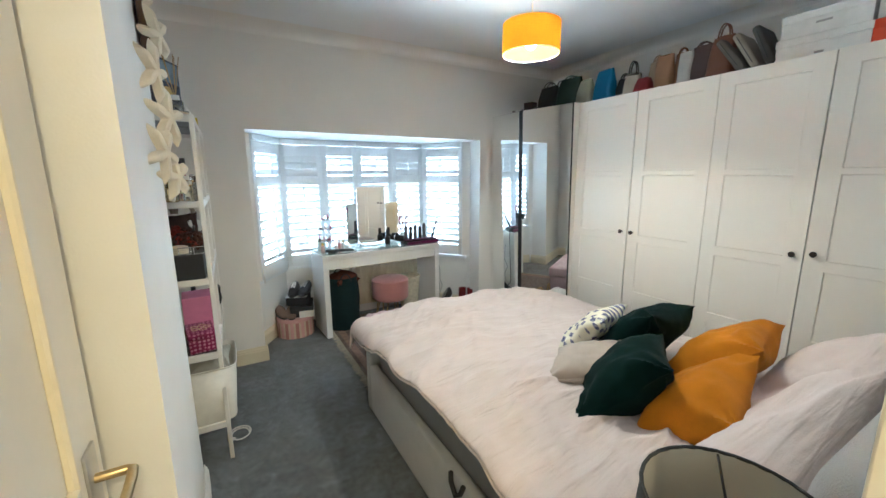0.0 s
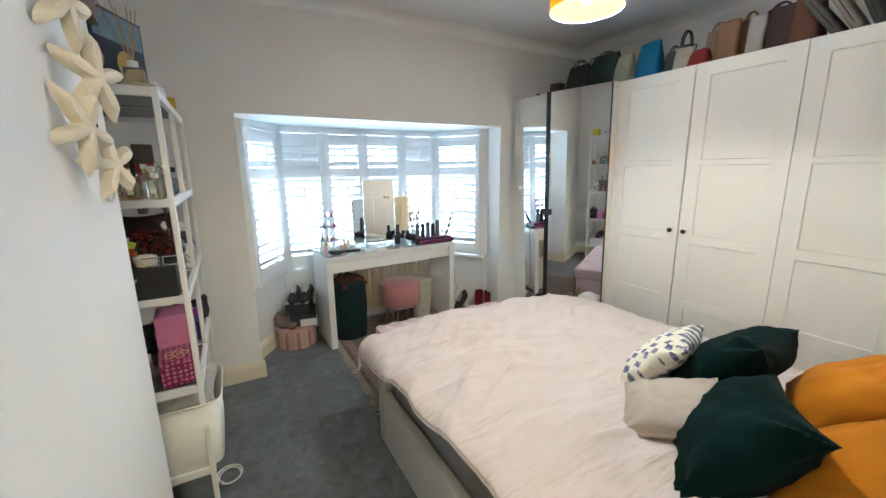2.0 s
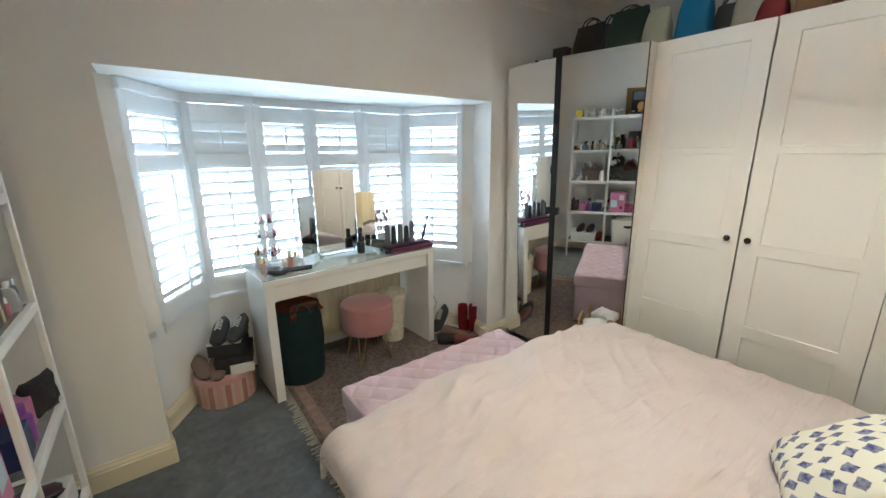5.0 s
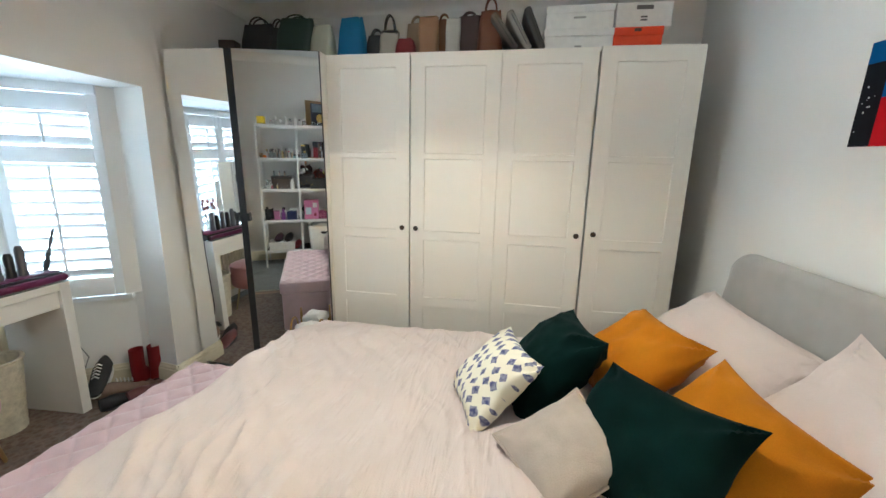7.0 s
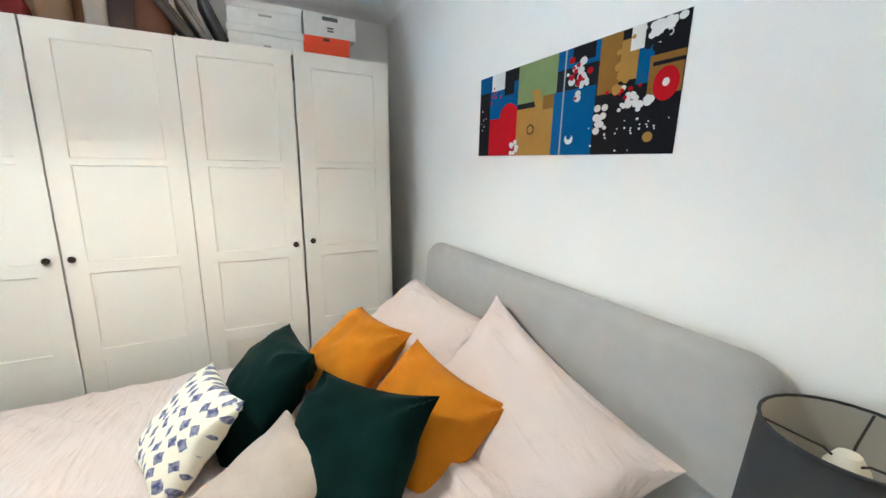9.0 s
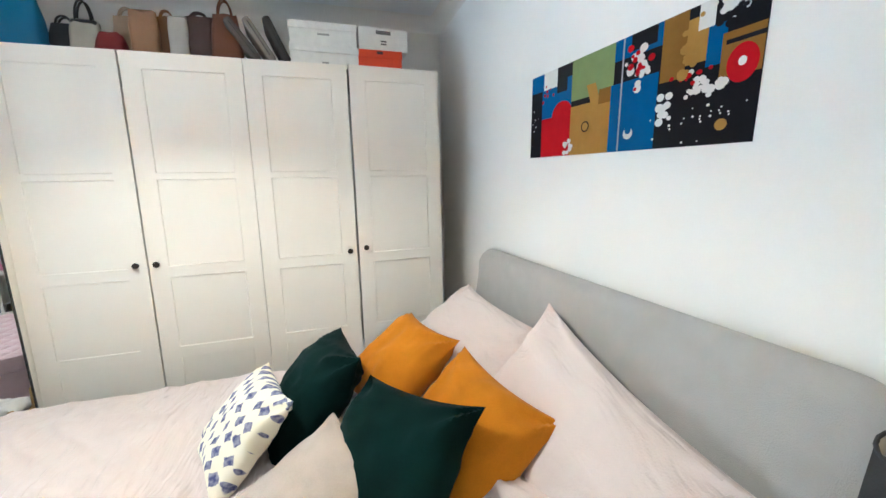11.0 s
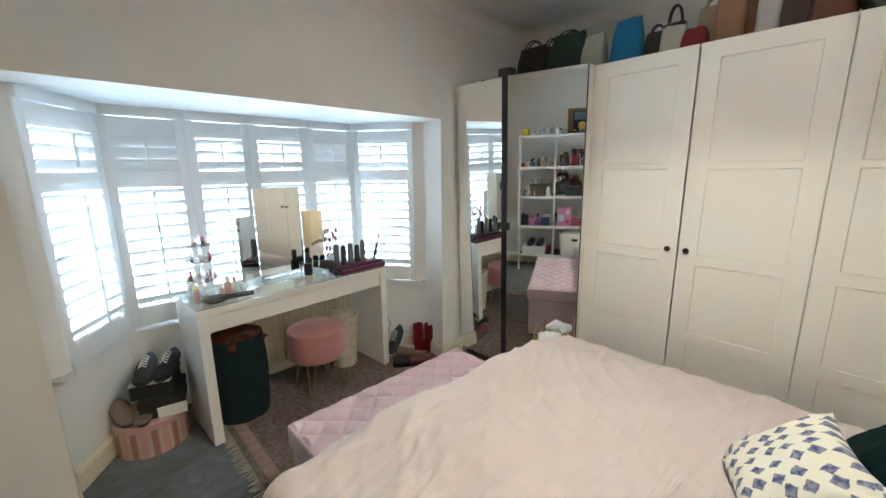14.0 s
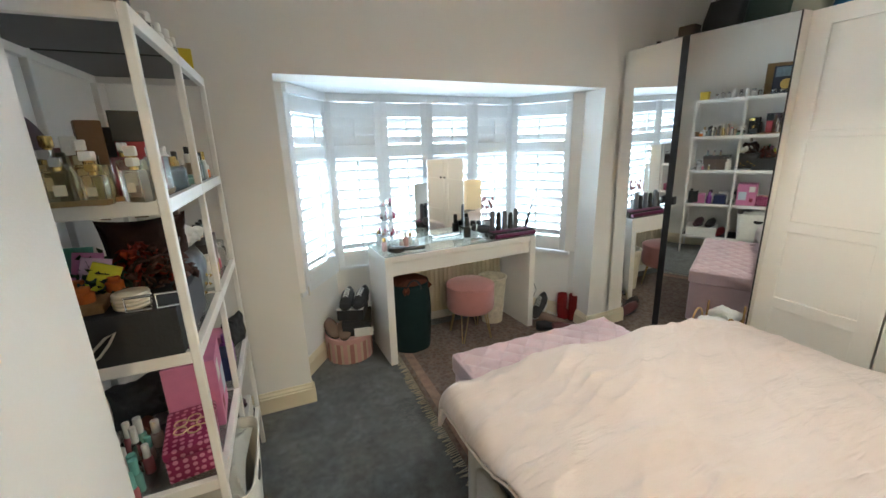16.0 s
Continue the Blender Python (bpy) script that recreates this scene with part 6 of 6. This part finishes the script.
for i, (x, y, w, d, h) in enumerate(((0.045, 2.105, 0.05, 0.03, 0.10), (-0.02, 2.09, 0.045, 0.03, 0.09), (-0.075, 2.095, 0.05, 0.03, 0.105), (0.055, 2.20, 0.04, 0.03, 0.11), (-0.07, 2.20, 0.05, 0.035, 0.13), (-0.13, 2.215, 0.05, 0.03, 0.14), (0.05, 2.265, 0.045, 0.03, 0.12))):
    flask(x, y, L3 + 0.0125 if i > 2 else L3, w, d, h, CLEAR if i % 3 == 0 else AMBER, (CARD_W, GOLD, SILVER, CLEAR)[i % 4], "square clear perfume bottle standing in a crowd", 17 * (i % 5) - 30)
CUT = mat("smoky_cut_glass", (0.30, 0.24, 0.26), 0.06, var=0.1, trans=0.6)
for x, y, r, h in ((-0.215, 2.185, 0.042, 0.16), (-0.20, 2.235, 0.035, 0.20)):
    bottle("decanter", x, y, L3 + 0.0005, r, h, CUT, CUT, "smoky cut glass decanter", 0.35, 0.5, "decanters", "decanter", 8)
carton("rose_box", -0.19, 2.42, L3, 0.06, 0.05, 0.12, paint((0.20, 0.10, 0.09)), "squat rose coloured perfume box", 14)
carton("black_perfume_box", -0.03, 2.475, L3, 0.06, 0.05, 0.16, BLACK, "black perfume box standing upright", 8, GOLD, 0.02)

# accessory shelf
z = L2
BB = thing("black_gift_box", (-0.075, 2.262, z), "large black box with a cream ribbon pull", "box")
part("box_body", box(-0.14, 0.14, -0.16, 0.16, 0, 0.12, 0.002), BLACKM, BB, smooth=False)
part("ribbon", tube([(-0.04, -0.1635, 0.02), (-0.03, -0.1655, 0.045), (0.0, -0.167, 0.075), (0.02, -0.1675, 0.085), (0.005, -0.167, 0.06), (-0.02, -0.166, 0.03), (-0.04, -0.1635, 0.02)], 0.003, 6), paint((0.5, 0.45, 0.36)), BB)
PB = thing("pearl_trinket_box", (-0.03, 2.155, z + 0.121), "round trinket box covered in pearls", "trinket box")
PEARL = paint((0.66, 0.60, 0.48), 0.3)
for k in range(4):
    part("bead_string", tube(arc((0, 0, 0.005 + 0.009 * k), 0.034 - 0.001 * abs(k - 1.5), 0, 345, 23, "xy"), 0.0052, 6, True), PEARL, PB)
part("lid", lathe([(0, 0.0), (0.031, 0.0), (0.032, 0.034), (0.022, 0.040), (0, 0.042)], 28), PEARL, PB)
BU = thing("spectacles", (0.025, 2.105, z + 0.124), "silver framed spectacles lying on the box", "spectacles")
for dx in (-0.03, 0.03):
    part("rim", tube([(dx - 0.024, 0, 0.002), (dx + 0.024, 0, 0.002), (dx + 0.026, 0.004, 0.032), (dx - 0.026, 0.004, 0.032)], 0.0034, 6, True), SILVER, BU)
for i in range(4):
    bottle("felt_ball", -0.19 + 0.035 * i, 2.17 + 0.07 * (i % 2), z + 0.1415, 0.019, 0.036, paint((0.42, 0.10, 0.01), 0.9), paint((0.42, 0.10, 0.01), 0.9), "orange felt ball of a garland", 0.3, 0.7, "orange felt balls", "ornament")
for i, (c, a) in enumerate((((0.10, 0.36, 0.28), 4), ((0.62, 0.24, 0.48), 10), ((0.60, 0.40, 0.55), 14), ((0.60, 0.58, 0.02), 24))):
    single("notebook", box(-0.03, 0.03, 0, 0.008, 0, 0.105 - 0.012 * i, 0.001), paint(c), pose(-0.165 + 0.016 * i, 2.275 - 0.014 * i, z + 0.145, -10, a, 8), "bright coloured notebook standing on the box", "notebook", "notebooks", smooth=False)
def leaf_heap(rx, ry, rz, count, seed):
    """Many small folded leaves heaped in a low mound."""
    rl = random.Random(seed)
    bm = bmesh.new()
    for i in range(count):
        a, u = rl.uniform(0, 2 * math.pi), math.sqrt(rl.random())
        c = Vector((rx * u * math.cos(a), ry * u * math.sin(a), 0.012 + rz * (1 - u * u) * rl.uniform(0.3, 1.0)))
        r = pose(0, 0, 0, rl.uniform(-60, 60), rl.uniform(-60, 60), rl.uniform(0, 360)).to_3x3()
        L = rl.uniform(0.022, 0.042)
        pts = [bm.verts.new(c + r @ Vector(p)) for p in ((-L / 2, 0, 0), (-L * 0.1, L * 0.3, 0.004), (L / 2, 0, -0.004), (-L * 0.1, -L * 0.3, 0.004))]
        bm.faces.new((pts[0], pts[2], pts[1]))
        bm.faces.new((pts[0], pts[3], pts[2]))
    return bm


for x, y, seed, c, kind in ((-0.13, 2.29, 3, (0.012, 0.03, 0.012), "dark green"), (-0.055, 2.33, 5, (0.20, 0.018, 0.006), "rust red"), (0.0, 2.30, 7, (0.05, 0.015, 0.008), "dark brown")):
    g = single("leaf_garland", leaf_heap(0.085, 0.075, 0.11, 130, seed), mat("dry_leaves", c, 0.9, var=0.5, scale=60), (x, y, z + 0.121), kind + " artificial leaf garland heaped on a box", "garland", "leaf garlands")
    g.modifiers.new("t", "SOLIDIFY").thickness = 0.0012
carton("woven_tray", -0.15, 2.205, z + 0.121, 0.13, 0.16, 0.02, mat("tan_wicker", (0.20, 0.11, 0.04), 0.8, var=0.3, scale=40, bump=0.6), "low tan wicker tray", 6, category="tray")
FURR = mat("brown_fur", (0.032, 0.012, 0.008), 0.95, var=0.5, scale=30, bump=1.0, fine=300)
FB = thing("brown_bag", (-0.06, 2.46, z), "dark brown furry bag with striped handles", "bag")
part("bag_body", cushion(0.22, 0.28, 0.12, 43, 0.02), FURR, FB).matrix_local = pose(0, 0, 0.155, 0, 0, 25)
for s in (-1, 1):
    part("handle", tube(arc((s * 0.045, 0, 0.29), 0.04, 0, 180, 10, "xz", 0.055), 0.012, 8), paint((0.22, 0.17, 0.13), 0.6), FB)
KB = thing("black_handbag", (0.02, 2.46, z), "black handbag with gold studs", "bag")
part("bag_body", cushion(0.20, 0.18, 0.10, 45, 0.006), BLACK, KB).matrix_local = pose(0, 0, 0.095, 0, 0, 80)
for i in range(5):
    part("stud", lathe([(0, 0), (0.007, 0), (0, 0.008)], 8), GOLD, KB).matrix_local = pose(0.052, -0.06 + 0.03 * i, 0.05 + 0.02 * (i % 3), 0, 90, 0)
part("handle", tube(arc((0, 0, 0.17), 0.07, 0, 180, 12, "yz", 0.05), 0.007, 6), BLACK, KB)
single("white_scarf", cushion(0.11, 0.09, 0.05, 47, 0.025), paint((0.66, 0.66, 0.64), 0.9), pose(0.015, 2.50, z + 0.215, 70, 0, 40), "white and yellow scarf heaped on a bag", "scarf")
carton("wire_case", -0.02, 2.74, z, 0.16, 0.24, 0.15, paint((0.09, 0.06, 0.045), 0.4), "dark brown vanity case with a lid", 3, paint((0.05, 0.04, 0.035)), 0.03)
bottle("white_canister", 0.045, 2.63, z, 0.03, 0.12, CARD_W, CARD_W, "white ceramic canister on the shelf", 0.2, 0.8, category="canister")
bottle("glass_tumbler", 0.05, 2.90, z, 0.03, 0.11, CLEAR, SILVER, "glass jar with a silver lid", 0.2, 0.9, category="jar")
for i in range(7):
    bottle("small_bottle", 0.05 - 0.03 * (i % 2), 2.68 + 0.03 * i, z + 0.001 if i % 2 == 0 else z + 0.154, 0.011, 0.06, paint(cols[i % 7], 0.3), (CARD_W, BLACK)[i % 2], "small bottle on the accessory shelf", 0.3, 0.8, "bottles on the accessory shelf", "bottle", 10)

# beauty shelf
z = L1
def dotted(name, base, dot, scale):
    """Printed card: small pale dots on a deep ground."""
    m = mat(name, base, 0.5, var=0.15, scale=30)
    n, ln = m.node_tree.nodes, m.node_tree.links
    hsv = [x for x in n if x.type == "HUE_SAT"][0]
    tc = [x for x in n if x.type == "TEX_COORD"][0]
    vor = n.new("ShaderNodeTexVoronoi")
    vor.inputs["Scale"].default_value, vor.inputs["Randomness"].default_value = scale, 0.3
    ln.new(tc.outputs["Object"], vor.inputs["Vector"])
    ramp = n.new("ShaderNodeValToRGB")
    ramp.color_ramp.elements[0].position, ramp.color_ramp.elements[1].position = 0.30, 0.36
    ramp.color_ramp.elements[0].color, ramp.color_ramp.elements[1].color = (*dot, 1), (*base, 1)
    ln.new(vor.outputs["Distance"], ramp.inputs[0])
    ln.new(ramp.outputs[0], hsv.inputs["Color"])
    return m


MAG = dotted("magenta_print", (0.22, 0.008, 0.075), (0.55, 0.22, 0.32), 52)
MG = thing("magenta_gift_box", (0.005, 2.235, z, 0, 0, 8), "magenta patterned gift box with a gold emblem", "gift box")
part("box_body", box(-0.06, 0.06, -0.095, 0.095, 0, 0.07, 0.006, 2), MAG, MG)
part("lid", box(-0.063, 0.063, -0.098, 0.098, 0.0705, 0.10, 0.008, 2), MAG, MG)
for k in range(5):
    a = 2 * math.pi * k / 5
    part("emblem_loop", tube([(0.03 * math.cos(a) + 0.016 * math.cos(b), 0.03 * math.sin(a) + 0.016 * math.sin(b), 0.1015) for b in [2 * math.pi * i / 12 for i in range(12)]], 0.002, 5, True), paint((0.60, 0.46, 0.26), 0.4), MG)
PINKB = paint((0.58, 0.20, 0.36), 0.5)
PK = thing("pink_box", (-0.005, 2.42, z, 0, 0, 4), "pink cardboard box with pale labels", "box")
part("carton", box(-0.07, 0.07, -0.085, 0.085, 0, 0.235, 0.002), PINKB, PK, smooth=False)
for y0, y1, z0, z1, m in ((-0.07, -0.02, 0.15, 0.21, CARD_W), (0.0, 0.07, 0.06, 0.15, paint((0.5, 0.62, 0.66))), (-0.06, -0.03, 0.04, 0.08, paint((0.25, 0.02, 0.06)))):
    part("printed_label", box(0.0703, 0.0712, y0, y1, z0, z1), m, PK, smooth=False)
for i in range(26):
    x, y = -0.24 + 0.033 * (i % 5) + rs.uniform(-0.006, 0.006), 2.10 + 0.055 * (i // 5) + rs.uniform(-0.01, 0.01)
    bottle("nail_varnish", x, y, z, rs.uniform(0.012, 0.017), rs.uniform(0.06, 0.12), (CLEAR, paint((0.45, 0.16, 0.18), 0.2), paint((0.6, 0.5, 0.48), 0.2), paint((0.2, 0.42, 0.36), 0.3))[rs.randrange(4)], (CARD_W, CARD_W, paint((0.2, 0.5, 0.42)), CARD_W)[rs.randrange(4)], "small varnish bottle crowded with others", 0.45, 0.7, "varnish bottles", "bottle", 10)
for i in range(3):
    single("hair_roller", lathe([(0.018, -0.03), (0.022, -0.028), (0.022, 0.028), (0.018, 0.03)], 14), paint(((0.45, 0.25, 0.16), (0.30, 0.30, 0.32), (0.40, 0.2, 0.15))[i], 0.8), pose(-0.16 + 0.05 * i, 2.40, z + 0.0225, 90, 0, 20 * i), "bristle hair roller lying on its side", "hair roller", "hair rollers")
single("fabric_bag", cushion(0.17, 0.15, 0.10, 51, 0.03), paint((0.09, 0.10, 0.11), 0.9), pose(-0.17, 2.46, z + 0.09, 0, 0, 30), "grey fabric bag at the back of the shelf", "bag")
NAVY, PURP = paint((0.02, 0.03, 0.10), 0.5), paint((0.22, 0.05, 0.28), 0.4)
carton("navy_box", 0.02, 2.66, z, 0.10, 0.11, 0.10, NAVY, "navy blue cardboard box on the shelf", 5)
carton("white_tub", -0.10, 2.64, z, 0.09, 0.09, 0.12, CARD_W, "white cardboard tub on the shelf", -8)
bottle("purple_bottle", 0.04, 2.76, z, 0.026, 0.13, PURP, PURP, "purple plastic shampoo bottle on the shelf", 0.25, 0.6)
carton("pink_tissue_box", -0.02, 2.86, z, 0.13, 0.11, 0.10, PINKB, "pink box with a pale front", -4, None)
bottle("black_bottle", -0.06, 2.95, z, 0.024, 0.15, BLACK, BLACK, "black plastic pump bottle on the shelf", 0.25, 0.6)
bottle("white_tube", -0.08, 2.76, z, 0.024, 0.14, CARD_W, BLACK, "white tube with a black cap", 0.25, 0.8)
single("small_black_bag", cushion(0.11, 0.15, 0.06, 53, 0.01), BLACKM, pose(0.055, 2.915, L1 + 0.073, 0, 0, 60), "small black bag standing at the shelf front", "bag")

# bottom board: bin, shoes and drawers
z = L0
BN = thing("storage_bin", (-0.005, 2.285, z, 0, 0, 0), "white plastic bin with oval hand holes, full of cloth", "bin")
bm = bmesh.new()
rings = []
for v, hz in ((0, 0.0), (1, 0.30)):
    hx, hy = 0.135 + 0.022 * v, 0.17 + 0.022 * v
    ring = []
    for i in range(32):
        a = 2 * math.pi * i / 32
        c, s = math.cos(a), math.sin(a)
        ring.append(bm.verts.new((hx * math.copysign(abs(c) ** 0.3, c), hy * math.copysign(abs(s) ** 0.3, s), hz)))
    rings.append(ring)
for i in range(32):
    bm.faces.new((rings[0][i], rings[0][(i + 1) % 32], rings[1][(i + 1) % 32], rings[1][i]))
bm.faces.new(rings[0][::-1])
part("tub", bm, paint((0.74, 0.72, 0.66), 0.4), BN).modifiers.new("t", "SOLIDIFY").thickness = 0.004
part("rim", tube([(0.157 * math.copysign(abs(math.cos(a)) ** 0.3, math.cos(a)), 0.192 * math.copysign(abs(math.sin(a)) ** 0.3, math.sin(a)), 0.30) for a in [2 * math.pi * i / 32 for i in range(32)]], 0.004, 6, True), paint((0.74, 0.72, 0.66), 0.4), BN)
# The wall is not cut; a black disc paints the shade inside the hole.
hh = part("hand_hole_shade", lathe([(0, 0), (0.022, 0), (0.022, 0.002), (0, 0.002)], 24, sy=1.9), BLACKM, BN, "black oval disc standing for the shaded hand hole")
hh.matrix_local = pose(0.151, 0.0, 0.225, 0, 86, 0)
single("grey_towel", cushion(0.27, 0.33, 0.12, 61, 0.025), paint((0.42, 0.42, 0.39), 0.95), pose(-0.005, 2.285, z + 0.275, 90, 0, 0), "grey towel stuffed into the bin", "towel")
carton("storage_box", -0.06, 2.80, z, 0.26, 0.30, 0.10, CARD_W, "low white cardboard storage box", 0)
for i, (y, c) in enumerate(((2.62, (0.16, 0.006, 0.012)), (2.72, (0.02, 0.018, 0.018)), (2.84, (0.05, 0.02, 0.03)))):
    shoe("court_shoe", -0.05, y, z + (0.101 if y > 2.65 else 0.0), 0.22, 0.07, paint(c, 0.4), BLACK, "dark dress shoe on the bottom shelf", 100, 0, None, "shoes on the shelf")
single("white_flex", tube([(0.13 + (0.045 + 0.006 * i / 12) * math.cos(i * 0.42), 2.29 + 0.06 * math.sin(i * 0.42), 0.005 + 0.0008 * i) for i in range(26)], 0.004, 6), WHITE, (0, 0, 0), "white cable looped on the carpet", "cable")
